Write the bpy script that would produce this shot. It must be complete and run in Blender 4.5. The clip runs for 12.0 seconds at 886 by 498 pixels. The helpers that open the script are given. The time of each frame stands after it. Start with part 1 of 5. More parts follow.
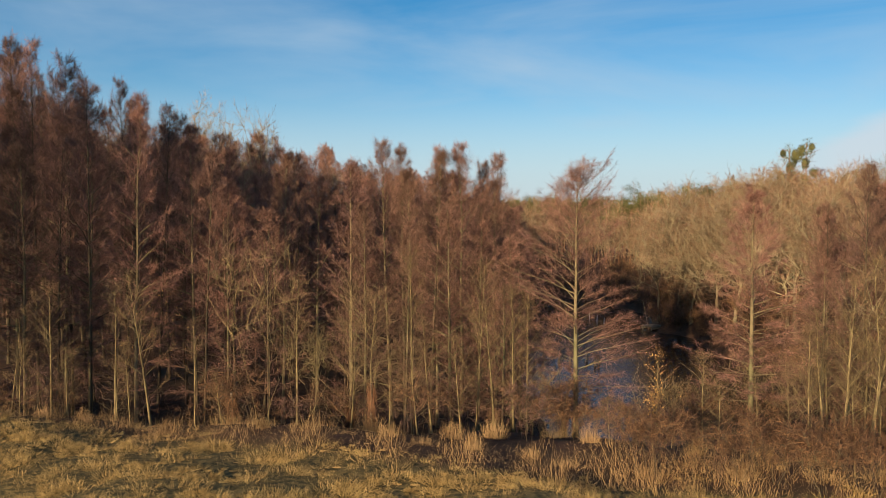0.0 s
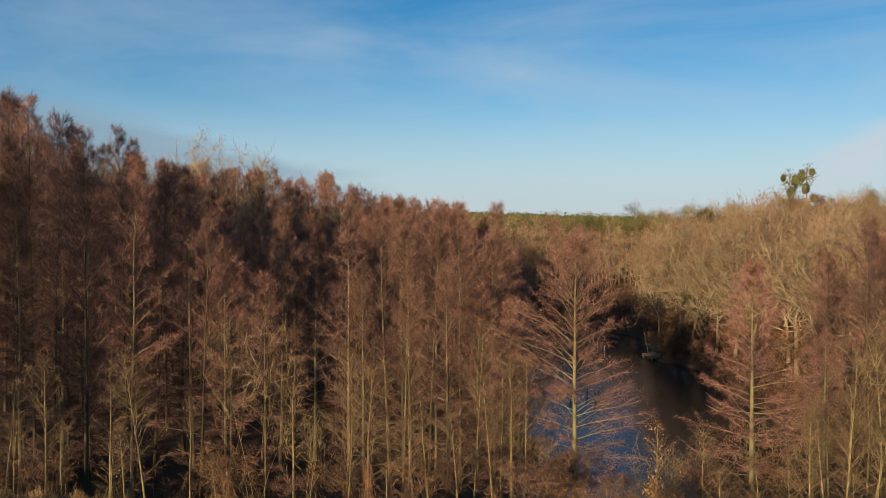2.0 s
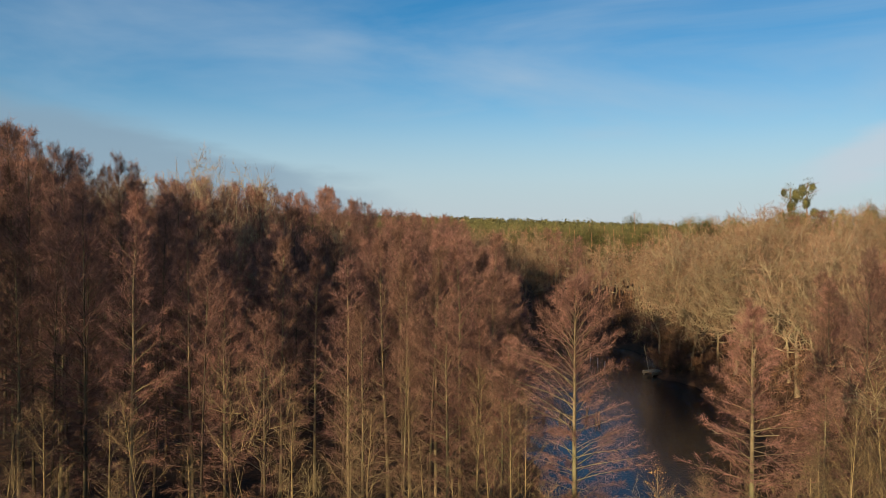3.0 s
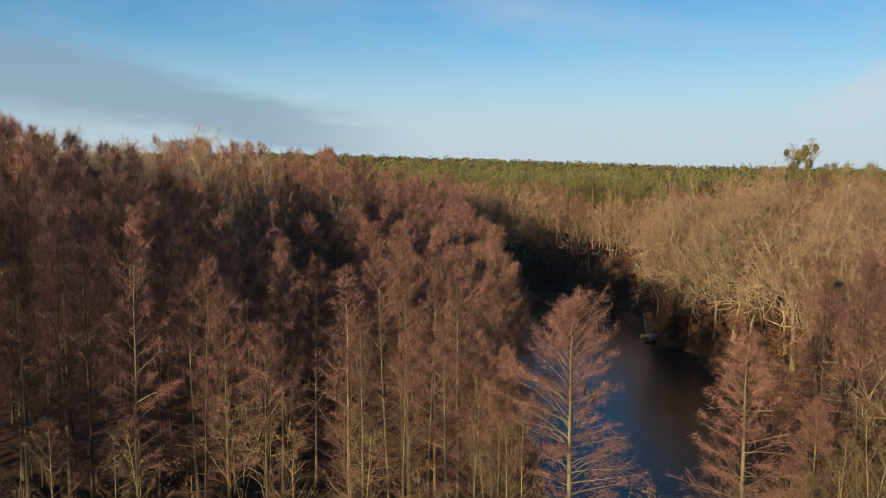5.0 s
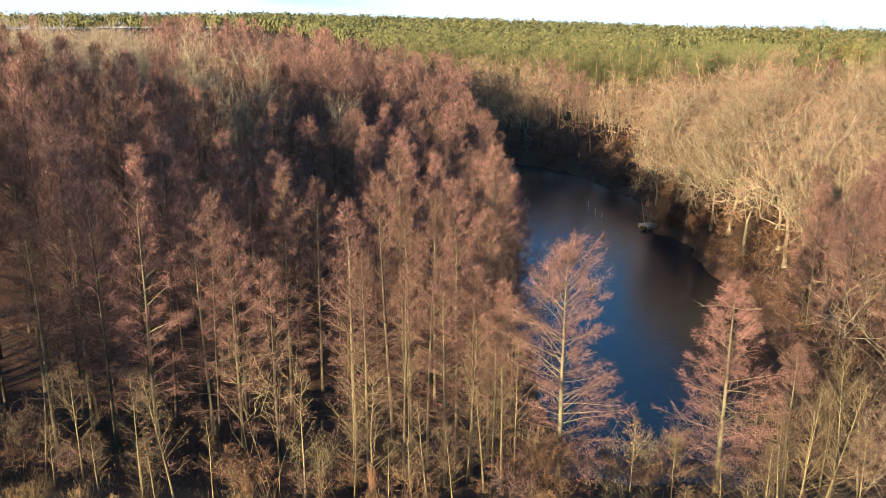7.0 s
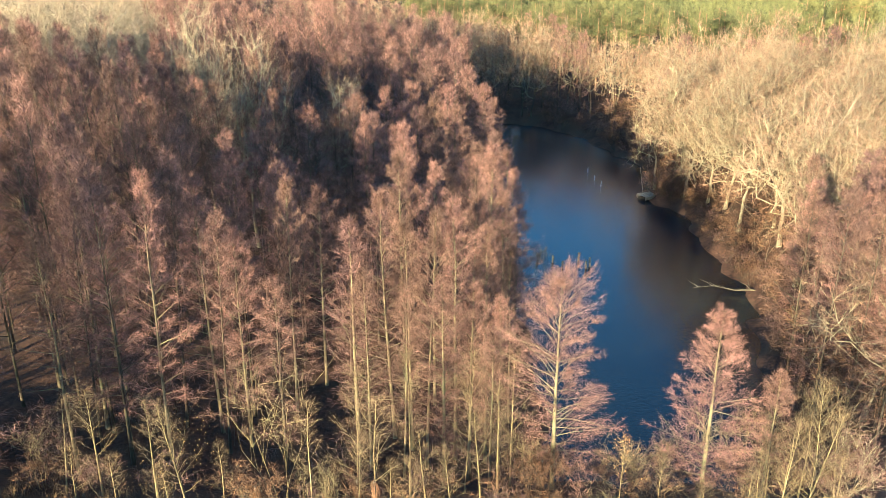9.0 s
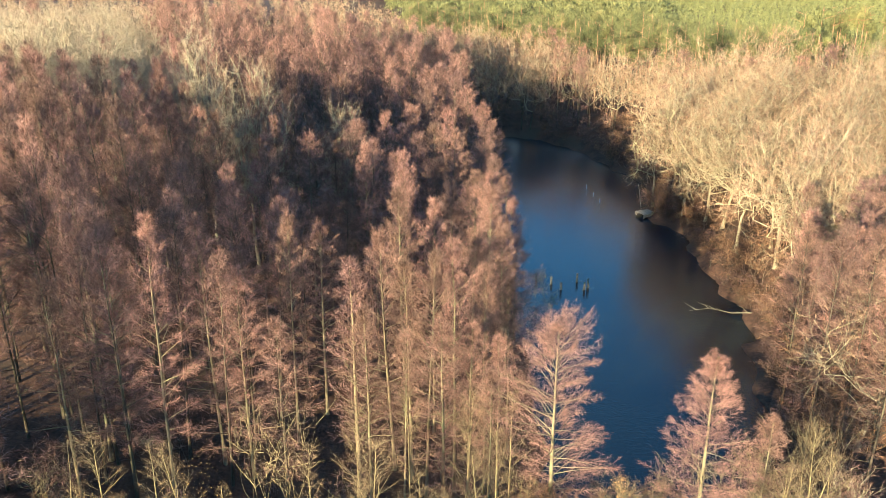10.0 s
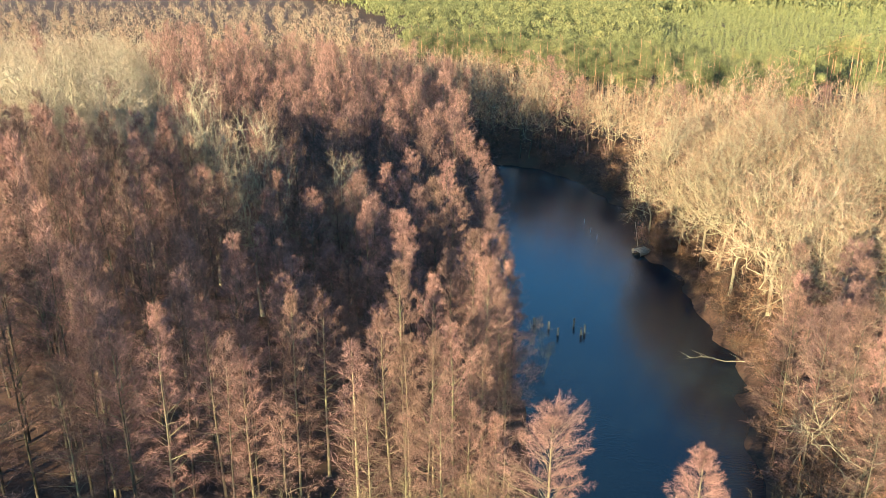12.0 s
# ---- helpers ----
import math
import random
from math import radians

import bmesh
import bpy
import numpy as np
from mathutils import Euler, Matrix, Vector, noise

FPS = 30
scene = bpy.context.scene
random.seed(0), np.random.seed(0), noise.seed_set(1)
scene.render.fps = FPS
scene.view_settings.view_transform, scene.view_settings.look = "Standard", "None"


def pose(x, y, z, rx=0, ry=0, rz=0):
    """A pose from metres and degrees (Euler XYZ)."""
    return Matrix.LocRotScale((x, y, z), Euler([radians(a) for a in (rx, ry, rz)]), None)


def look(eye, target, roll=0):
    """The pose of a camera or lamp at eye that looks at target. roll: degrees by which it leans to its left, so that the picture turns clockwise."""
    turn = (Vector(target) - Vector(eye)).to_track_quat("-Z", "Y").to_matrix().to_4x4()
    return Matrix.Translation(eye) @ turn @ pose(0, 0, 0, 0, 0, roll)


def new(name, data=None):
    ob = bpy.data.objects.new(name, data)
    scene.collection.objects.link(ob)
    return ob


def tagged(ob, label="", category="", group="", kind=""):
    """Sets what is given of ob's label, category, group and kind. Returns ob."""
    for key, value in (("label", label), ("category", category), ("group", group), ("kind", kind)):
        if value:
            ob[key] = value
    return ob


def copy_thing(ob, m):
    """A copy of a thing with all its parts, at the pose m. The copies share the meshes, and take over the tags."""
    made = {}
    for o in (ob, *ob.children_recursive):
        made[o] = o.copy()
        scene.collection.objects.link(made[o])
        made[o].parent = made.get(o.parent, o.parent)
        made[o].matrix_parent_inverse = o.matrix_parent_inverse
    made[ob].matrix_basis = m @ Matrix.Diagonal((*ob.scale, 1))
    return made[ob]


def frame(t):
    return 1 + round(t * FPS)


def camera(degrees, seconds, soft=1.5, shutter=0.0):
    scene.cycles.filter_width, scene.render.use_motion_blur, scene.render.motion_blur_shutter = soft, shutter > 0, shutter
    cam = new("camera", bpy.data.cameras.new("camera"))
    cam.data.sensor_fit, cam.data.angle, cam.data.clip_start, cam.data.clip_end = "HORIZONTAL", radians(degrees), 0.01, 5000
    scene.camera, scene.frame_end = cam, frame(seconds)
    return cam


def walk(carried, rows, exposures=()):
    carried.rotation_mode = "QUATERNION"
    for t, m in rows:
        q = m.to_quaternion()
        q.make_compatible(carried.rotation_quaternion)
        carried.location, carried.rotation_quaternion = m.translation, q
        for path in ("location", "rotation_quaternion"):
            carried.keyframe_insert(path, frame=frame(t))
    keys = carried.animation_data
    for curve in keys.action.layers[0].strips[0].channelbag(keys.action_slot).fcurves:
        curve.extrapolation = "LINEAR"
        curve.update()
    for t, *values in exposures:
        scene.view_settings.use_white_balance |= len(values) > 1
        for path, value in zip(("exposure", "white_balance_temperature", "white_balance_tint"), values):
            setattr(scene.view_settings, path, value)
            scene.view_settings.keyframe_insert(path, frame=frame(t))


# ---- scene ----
cam = camera(58.3, 12.0, soft=0.8)
METRES, EYE, TILT, LEAN, TURN = 26.4, 8.8, -2.5, 0.0, 0.0
ROWS = [
    (0.0, 0.0, 0.0, 0.0, 0.0, 0.0, 0.0),
    (0.5, 0.0014, 0.0035, 0.0294, 0.01, 0.13, 0.01),
    (1.0, 0.0032, 0.0056, 0.0586, 0.03, 0.26, 0.03),
    (1.5, 0.0044, 0.0075, 0.0865, 0.04, 0.37, 0.04),
    (2.0, 0.0056, 0.0088, 0.1182, 0.06, 0.49, 0.03),
    (2.5, 0.0067, 0.0098, 0.1526, 0.08, 0.62, 0.03),
    (3.0, 0.0078, 0.0099, 0.1887, 0.1, 0.75, 0.03),
    (5.0, 0.0149, 0.0108, 0.3486, 0.2, -3.84, 0.06),
    (5.5, 0.0161, 0.0105, 0.389, 0.22, -6.09, 0.06),
    (6.0, 0.0177, 0.0097, 0.4304, 0.24, -8.62, 0.07),
    (6.5, 0.0188, 0.0088, 0.4723, 0.25, -11.27, 0.11),
    (7.0, 0.0193, 0.008, 0.515, 0.26, -13.92, 0.11),
    (9.0, 0.0229, 0.0053, 0.6994, 0.3, -18.37, 0.15),
    (9.5, 0.0238, 0.0048, 0.7452, 0.3, -18.32, 0.14),
    (10.0, 0.0247, 0.0042, 0.7934, 0.3, -18.27, 0.13),
    (10.5, 0.0255, 0.0038, 0.8418, 0.3, -18.21, 0.12),
    (11.0, 0.026, 0.003, 0.8931, 0.3, -18.17, 0.09),
    (11.5, 0.0279, 0.0018, 0.9456, 0.32, -18.11, 0.09),
    (12.0, 0.0284, 0.0011, 0.999, 0.32, -18.05, 0.09),
]
EXPOSURES = [(0, 0.80, 6950, 11), (3, 0.62, 6850, 11), (5, 0.70, 6600, 10), (5.5, 0.80, 6500, 10), (6, 1.05, 6350, 9), (6.5, 1.38, 6200, 8), (7, 1.80, 6100, 7), (8, 2.32, 5850, 2), (9, 2.52, 5800, -1), (12, 2.45, 5850, -3)]
walk(cam, [(t, pose(0, 0, EYE, TILT, LEAN, TURN) @ pose(METRES * x, METRES * y, METRES * z, 90 + pitch, roll, yaw)) for t, x, y, z, yaw, pitch, roll in ROWS], EXPOSURES)

# ---------------------------------------------------------------- world and sun
SUN_TURN = 30.5      # degrees from straight ahead towards the right in which the light travels
SUN_UP = 11.0


def build_world():
    w = bpy.data.worlds.new("winter_sky")
    scene.world = w
    w.use_nodes = True
    nt = w.node_tree
    nt.nodes.clear()
    N, L = nt.nodes.new, nt.links.new
    sky = N("ShaderNodeTexSky")
    sky.sky_type = "NISHITA"
    sky.sun_disc = False
    sky.sun_elevation = radians(SUN_UP + 10)
    sky.sun_rotation = radians(180 + SUN_TURN)
    sky.altitude = 100
    sky.air_density, sky.dust_density, sky.ozone_density = 1.0, 0.0, 4.0
    coord = N("ShaderNodeTexCoord")
    stretch = N("ShaderNodeMapping")
    stretch.inputs["Scale"].default_value = (1.3, 0.9, 5.5)
    stretch.inputs["Rotation"].default_value = (0.0, 0.22, 0.5)
    L(coord.outputs["Generated"], stretch.inputs[0])
    n1 = N("ShaderNodeTexNoise")
    n1.inputs["Scale"].default_value = 1.5
    n1.inputs["Detail"].default_value = 7
    n1.inputs["Roughness"].default_value = 0.52
    n1.inputs["Distortion"].default_value = 0.6
    L(stretch.outputs[0], n1.inputs["Vector"])
    ramp = N("ShaderNodeValToRGB")
    ramp.color_ramp.elements[0].position, ramp.color_ramp.elements[0].color = 0.40, (0, 0, 0, 1)
    ramp.color_ramp.elements[1].position, ramp.color_ramp.elements[1].color = 0.76, (0.6, 0.6, 0.6, 1)
    L(n1.outputs[0], ramp.inputs[0])
    mix = N("ShaderNodeMixRGB")
    mix.inputs["Color2"].default_value = (4.4, 5.7, 7.1, 1)
    up = N("ShaderNodeSeparateXYZ")
    L(coord.outputs["Generated"], up.inputs[0])
    low = N("ShaderNodeMapRange")
    low.interpolation_type = "SMOOTHSTEP"
    low.inputs["From Min"].default_value, low.inputs["From Max"].default_value = 0.0, 0.20
    low.inputs["To Min"].default_value, low.inputs["To Max"].default_value = 0.85, 0.0
    L(up.outputs[2], low.inputs[0])
    haze = N("ShaderNodeMath")
    haze.operation = "MAXIMUM"
    L(low.outputs[0], haze.inputs[0])
    L(ramp.outputs[0], haze.inputs[1])
    L(haze.outputs[0], mix.inputs[0])
    # a long grey-blue bank of cloud low on one side and a small white one on the other
    def calc(op, a, b=None, c=None):
        n = N("ShaderNodeMath")
        n.operation = op
        for k, v in enumerate((a, b, c)):
            if v is not None:
                if isinstance(v, (int, float)):
                    n.inputs[k].default_value = v
                else:
                    L(v, n.inputs[k])
        return n.outputs[0]

    def soft(value, low_end, high_end):
        n = N("ShaderNodeMapRange")
        n.interpolation_type = "SMOOTHSTEP"
        n.inputs["From Min"].default_value, n.inputs["From Max"].default_value = low_end, high_end
        L(value, n.inputs[0])
        return n.outputs[0]

    ahead = calc("MAXIMUM", up.outputs[1], 0.05)
    side, rise = calc("DIVIDE", up.outputs[0], ahead), calc("DIVIDE", up.outputs[2], ahead)
    ragged = N("ShaderNodeTexNoise")
    ragged.inputs["Scale"].default_value = 4.0
    ragged.inputs["Detail"].default_value = 6
    L(stretch.outputs[0], ragged.inputs["Vector"])
    stray = calc("MULTIPLY_ADD", ragged.outputs[0], 0.09, -0.045)
    middle = calc("MULTIPLY_ADD", side, -0.21, 0.002)
    off = calc("ABSOLUTE", calc("ADD", calc("SUBTRACT", rise, middle), stray))
    width = calc("MULTIPLY_ADD", side, -0.075, 0.022)
    bank = calc("MULTIPLY", soft(calc("DIVIDE", off, calc("MAXIMUM", width, 0.01)), 1.15, 0.35), soft(side, 0.0, -0.25))
    off2 = calc("ABSOLUTE", calc("ADD", calc("SUBTRACT", rise, calc("MULTIPLY_ADD", side, 0.45, -0.155)), stray))
    puff = calc("MULTIPLY", soft(off2, 0.045, 0.012), soft(side, 0.40, 0.52))
    deep = N("ShaderNodeHueSaturation")
    deep.inputs["Saturation"].default_value = 1.32
    deep.inputs["Hue"].default_value = 0.496
    L(sky.outputs[0], deep.inputs["Color"])
    layer = N("ShaderNodeMixRGB")
    layer.inputs["Color2"].default_value = (2.4, 3.6, 4.8, 1)
    L(calc("MULTIPLY", bank, 0.75), layer.inputs[0])
    L(mix.outputs[0], layer.inputs["Color1"])
    white = N("ShaderNodeMixRGB")
    white.inputs["Color2"].default_value = (5.6, 6.4, 7.4, 1)
    L(calc("MULTIPLY", puff, 0.7), white.inputs[0])
    L(layer.outputs[0], white.inputs["Color1"])
    L(deep.outputs[0], mix.inputs["Color1"])
    bg = N("ShaderNodeBackground")
    bg.inputs[1].default_value = 0.0625
    L(white.outputs[0], bg.inputs[0])
    out = N("ShaderNodeOutputWorld")
    L(bg.outputs[0], out.inputs[0])


build_world()
sun_data = bpy.data.lights.new("sun", "SUN")
sun_data.energy, sun_data.angle, sun_data.color = 5.0, radians(0.6), (1.0, 0.765, 0.50)
sun = new("sun", sun_data)
_a, _e = radians(SUN_TURN), radians(SUN_UP)
sun.matrix_world = look((0, 0, 0), (math.sin(_a) * math.cos(_e), math.cos(_a) * math.cos(_e), -math.sin(_e)))


# ---------------------------------------------------------------- materials
def surface(name, low, high, scale=3.0, rough=0.85, bump=0.0, fine=4.0, vary=0.0, island=0.0, spread=(0.35, 0.65), stretch=(1, 1, 1), third=None):
    """Two colours mixed by noise at two sizes; vary: lightness by object, island: by piece; third: a colour in sparse patches."""
    m = bpy.data.materials.new(name)
    m.use_nodes = True
    nt = m.node_tree
    N, L = nt.nodes.new, nt.links.new
    bsdf = nt.nodes["Principled BSDF"]
    bsdf.inputs["Roughness"].default_value = rough
    bsdf.inputs["Specular IOR Level"].default_value = 0.25
    geo = N("ShaderNodeNewGeometry")
    mp = N("ShaderNodeMapping")
    mp.inputs["Scale"].default_value = stretch
    L(geo.outputs["Position"], mp.inputs[0])
    big = N("ShaderNodeTexNoise")
    big.inputs["Scale"].default_value = scale
    big.inputs["Detail"].default_value = 3
    small = N("ShaderNodeTexNoise")
    small.inputs["Scale"].default_value = scale * fine
    small.inputs["Detail"].default_value = 4
    L(mp.outputs[0], big.inputs["Vector"])
    L(mp.outputs[0], small.inputs["Vector"])
    add = N("ShaderNodeMath")
    add.operation = "MULTIPLY_ADD"
    add.inputs[1].default_value = 0.5
    half = N("ShaderNodeMath")
    half.operation = "MULTIPLY"
    half.inputs[1].default_value = 0.5
    L(small.outputs[0], half.inputs[0])
    L(big.outputs[0], add.inputs[0])
    L(half.outputs[0], add.inputs[2])
    ramp = N("ShaderNodeValToRGB")
    ramp.color_ramp.elements[0].position, ramp.color_ramp.elements[0].color = spread[0], (*low, 1)
    ramp.color_ramp.elements[1].position, ramp.color_ramp.elements[1].color = spread[1], (*high, 1)
    L(add.outputs[0], ramp.inputs[0])
    col = ramp.outputs[0]
    if third:
        patch = N("ShaderNodeTexNoise")
        patch.inputs["Scale"].default_value = scale * 0.37
        patch.inputs["Detail"].default_value = 5
        L(mp.outputs[0], patch.inputs["Vector"])
        cut = N("ShaderNodeMapRange")
        cut.inputs["From Min"].default_value, cut.inputs["From Max"].default_value = 0.52, 0.66
        L(patch.outputs[0], cut.inputs[0])
        mx = N("ShaderNodeMixRGB")
        mx.inputs["Color2"].default_value = (*third, 1)
        L(cut.outputs[0], mx.inputs[0])
        L(col, mx.inputs["Color1"])
        col = mx.outputs[0]
    for amount, source in ((vary, "object"), (island, "island")):
        if amount:
            if source == "object":
                rnd = N("ShaderNodeObjectInfo").outputs["Random"]
            else:
                rnd = geo.outputs["Random Per Island"]
            rng = N("ShaderNodeMapRange")
            rng.inputs["To Min"].default_value, rng.inputs["To Max"].default_value = 1 - amount, 1 + amount
            L(rnd, rng.inputs[0])
            hsv = N("ShaderNodeHueSaturation")
            L(rng.outputs[0], hsv.inputs["Value"])
            if source == "object":
                hue = N("ShaderNodeMapRange")
                hue.inputs["To Min"].default_value, hue.inputs["To Max"].default_value = 0.5 + 0.03 * amount, 0.5 - 0.03 * amount
                L(rnd, hue.inputs[0])
                L(hue.outputs[0], hsv.inputs["Hue"])
            L(col, hsv.inputs["Color"])
            col = hsv.outputs[0]
    L(col, bsdf.inputs["Base Color"])
    if bump:
        b = N("ShaderNodeBump")
        b.inputs["Strength"].default_value = 0.7
        b.inputs["Distance"].default_value = bump
        L(add.outputs[0], b.inputs["Height"])
        L(b.outputs[0], bsdf.inputs["Normal"])
    return m


def water_surface():
    m = bpy.data.materials.new("pond_water")
    m.use_nodes = True
    nt = m.node_tree
    N, L = nt.nodes.new, nt.links.new
    bsdf = nt.nodes["Principled BSDF"]
    bsdf.inputs["Roughness"].default_value = 0.14
    bsdf.inputs["IOR"].default_value = 1.33
    geo = N("ShaderNodeNewGeometry")
    murk = N("ShaderNodeTexNoise")
    murk.inputs["Scale"].default_value = 0.11
    murk.inputs["Detail"].default_value = 5
    L(geo.outputs["Position"], murk.inputs["Vector"])
    ramp = N("ShaderNodeValToRGB")
    ramp.color_ramp.elements[0].position, ramp.color_ramp.elements[0].color = 0.35, (0.004, 0.010, 0.018, 1)
    ramp.color_ramp.elements[1].position, ramp.color_ramp.elements[1].color = 0.7, (0.015, 0.024, 0.026, 1)
    L(murk.outputs[0], ramp.inputs[0])
    L(ramp.outputs[0], bsdf.inputs["Base Color"])
    rip = N("ShaderNodeTexNoise")
    rip.inputs["Scale"].default_value = 3.5
    rip.inputs["Detail"].default_value = 4
    L(geo.outputs["Position"], rip.inputs["Vector"])
    b = N("ShaderNodeBump")
    b.inputs["Strength"].default_value = 0.6
    b.inputs["Distance"].default_value = 0.045
    L(rip.outputs[0], b.inputs["Height"])
    L(b.outputs[0], bsdf.inputs["Normal"])
    return m


M_WATER = water_surface()
M_ALDER_BARK = surface("alder_bark", (0.0902, 0.0697, 0.041), (0.254, 0.205, 0.111), 2.4, 0.9, 0.02, 5, vary=0.15, stretch=(1, 1, 0.35), third=(0.17, 0.16, 0.08))
M_ALDER_TWIG = surface("alder_catkin_twigs", (0.090, 0.047, 0.034), (0.262, 0.146, 0.107), 0.9, 0.8, vary=0.3, island=0.6)
M_GREY_TWIG = surface("grey_brown_twigs", (0.084, 0.045, 0.035), (0.195, 0.112, 0.088), 0.9, 0.85, vary=0.2, island=0.5)
# darker copy of the alder bark: the wood's deep shade is put into its colour
M_SHADED_BARK = surface("shaded_alder_bark", (0.034, 0.0265, 0.018), (0.095, 0.074, 0.046), 2.4, 0.9, 0.02, 5, vary=0.2, stretch=(1, 1, 0.35), third=(0.105, 0.09, 0.05))
M_OAK_BARK = surface("oak_bark", (0.125, 0.102, 0.064), (0.32, 0.265, 0.165), 1.8, 0.9, 0.03, 5, vary=0.15, third=(0.31, 0.275, 0.155))
M_OAK_TWIG = surface("oak_twigs", (0.128, 0.076, 0.046), (0.268, 0.170, 0.101), 0.5, 0.85, vary=0.3, island=0.6)
M_PALE_BARK = surface("pale_lichen_bark", (0.18, 0.15, 0.095), (0.335, 0.285, 0.185), 2.0, 0.9, 0.02, 5, vary=0.1, third=(0.34, 0.305, 0.18))
M_PALE_TWIG = surface("pale_buff_twigs", (0.19, 0.136, 0.088), (0.345, 0.255, 0.165), 0.6, 0.85, vary=0.15, island=0.25)
M_PINE_BARK = surface("pine_bark", (0.164, 0.0902, 0.0492), (0.344, 0.197, 0.107), 1.5, 0.9, 0.03, 5, vary=0.1)
M_NEEDLES = surface("pine_needles", (0.058, 0.066, 0.025), (0.138, 0.136, 0.050), 0.3, 0.9, vary=0.28, island=0.12, third=(0.160, 0.145, 0.052))
M_SPRUCE = surface("young_conifer_needles", (0.118, 0.126, 0.046), (0.235, 0.226, 0.080), 0.3, 0.75, island=0.3)
M_SAPLING = surface("sapling_bark", (0.105, 0.078, 0.040), (0.285, 0.222, 0.105), 3.0, 0.85, vary=0.15, stretch=(1, 1, 0.4))
M_SAPTWIG = surface("olive_sapling_twigs", (0.085, 0.058, 0.032), (0.205, 0.142, 0.072), 0.8, 0.85, vary=0.2, island=0.5)
M_SHRUB = surface("willow_shrub_twigs", (0.080, 0.042, 0.024), (0.20, 0.110, 0.054), 0.8, 0.85, vary=0.2, island=0.5)
M_DEADLEAF = surface("withered_leaves", (0.26, 0.14, 0.045), (0.44, 0.27, 0.085), 2.0, 0.7, island=0.3)
M_REED = surface("dry_reed", (0.20, 0.12, 0.055), (0.40, 0.27, 0.13), 1.6, 0.8, vary=0.15, island=0.25)
M_GRASS = surface("winter_grass_blades", (0.20, 0.130, 0.046), (0.52, 0.365, 0.145), 1.4, 0.8, island=0.5)
M_WOOD = surface("weathered_wood", (0.131, 0.107, 0.0738), (0.295, 0.254, 0.189), 4.0, 0.85, 0.01, vary=0.15)
M_STONE = surface("pale_weathered_stone", (0.131, 0.131, 0.119), (0.279, 0.279, 0.254), 1.6, 0.9, 0.05, vary=0.1, third=(0.2, 0.21, 0.13))
M_WHITE = surface("white_paint", (0.7, 0.7, 0.68), (0.82, 0.82, 0.8), 5.0, 0.6)


def ground_surface():
    """Leaf litter under the trees, wintry grass on the open bank."""
    m = surface("leaf_litter_and_grass", (0.032, 0.019, 0.013), (0.120, 0.062, 0.036), 0.5, 0.95, 0.12, 7, third=(0.072, 0.046, 0.027))
    nt = m.node_tree
    N, L = nt.nodes.new, nt.links.new
    bsdf = nt.nodes["Principled BSDF"]
    litter = bsdf.inputs["Base Color"].links[0].from_socket
    geo = N("ShaderNodeNewGeometry")
    fine = N("ShaderNodeTexNoise")
    fine.inputs["Scale"].default_value = 4.5
    fine.inputs["Detail"].default_value = 7
    L(geo.outputs["Position"], fine.inputs["Vector"])
    grass = N("ShaderNodeValToRGB")
    grass.color_ramp.elements[0].position, grass.color_ramp.elements[0].color = 0.38, (0.05, 0.045, 0.018, 1)
    grass.color_ramp.elements[1].position, grass.color_ramp.elements[1].color = 0.62, (0.20, 0.145, 0.055, 1)
    L(fine.outputs[0], grass.inputs[0])
    sep = N("ShaderNodeSeparateXYZ")
    L(geo.outputs["Position"], sep.inputs[0])
    # the open bank lies on the near side of a line that runs from (-20, 33.5) to (6, 26)
    edge = N("ShaderNodeMath")
    edge.operation = "MULTIPLY_ADD"
    edge.inputs[1].default_value = 0.29
    L(sep.outputs[0], edge.inputs[0])
    L(sep.outputs[1], edge.inputs[2])
    wob = N("ShaderNodeMath")
    wob.operation = "MULTIPLY_ADD"
    wob.inputs[1].default_value = 5.0
    L(fine.outputs[0], wob.inputs[0])
    L(edge.outputs[0], wob.inputs[2])
    cut = N("ShaderNodeMapRange")
    cut.inputs["From Min"].default_value, cut.inputs["From Max"].default_value = 29.5, 31.0
    L(wob.outputs[0], cut.inputs[0])
    mx = N("ShaderNodeMixRGB")
    L(cut.outputs[0], mx.inputs[0])
    L(grass.outputs[0], mx.inputs["Color1"])
    L(litter, mx.inputs["Color2"])
    L(mx.outputs[0], bsdf.inputs["Base Color"])
    return m


M_GROUND = ground_surface()


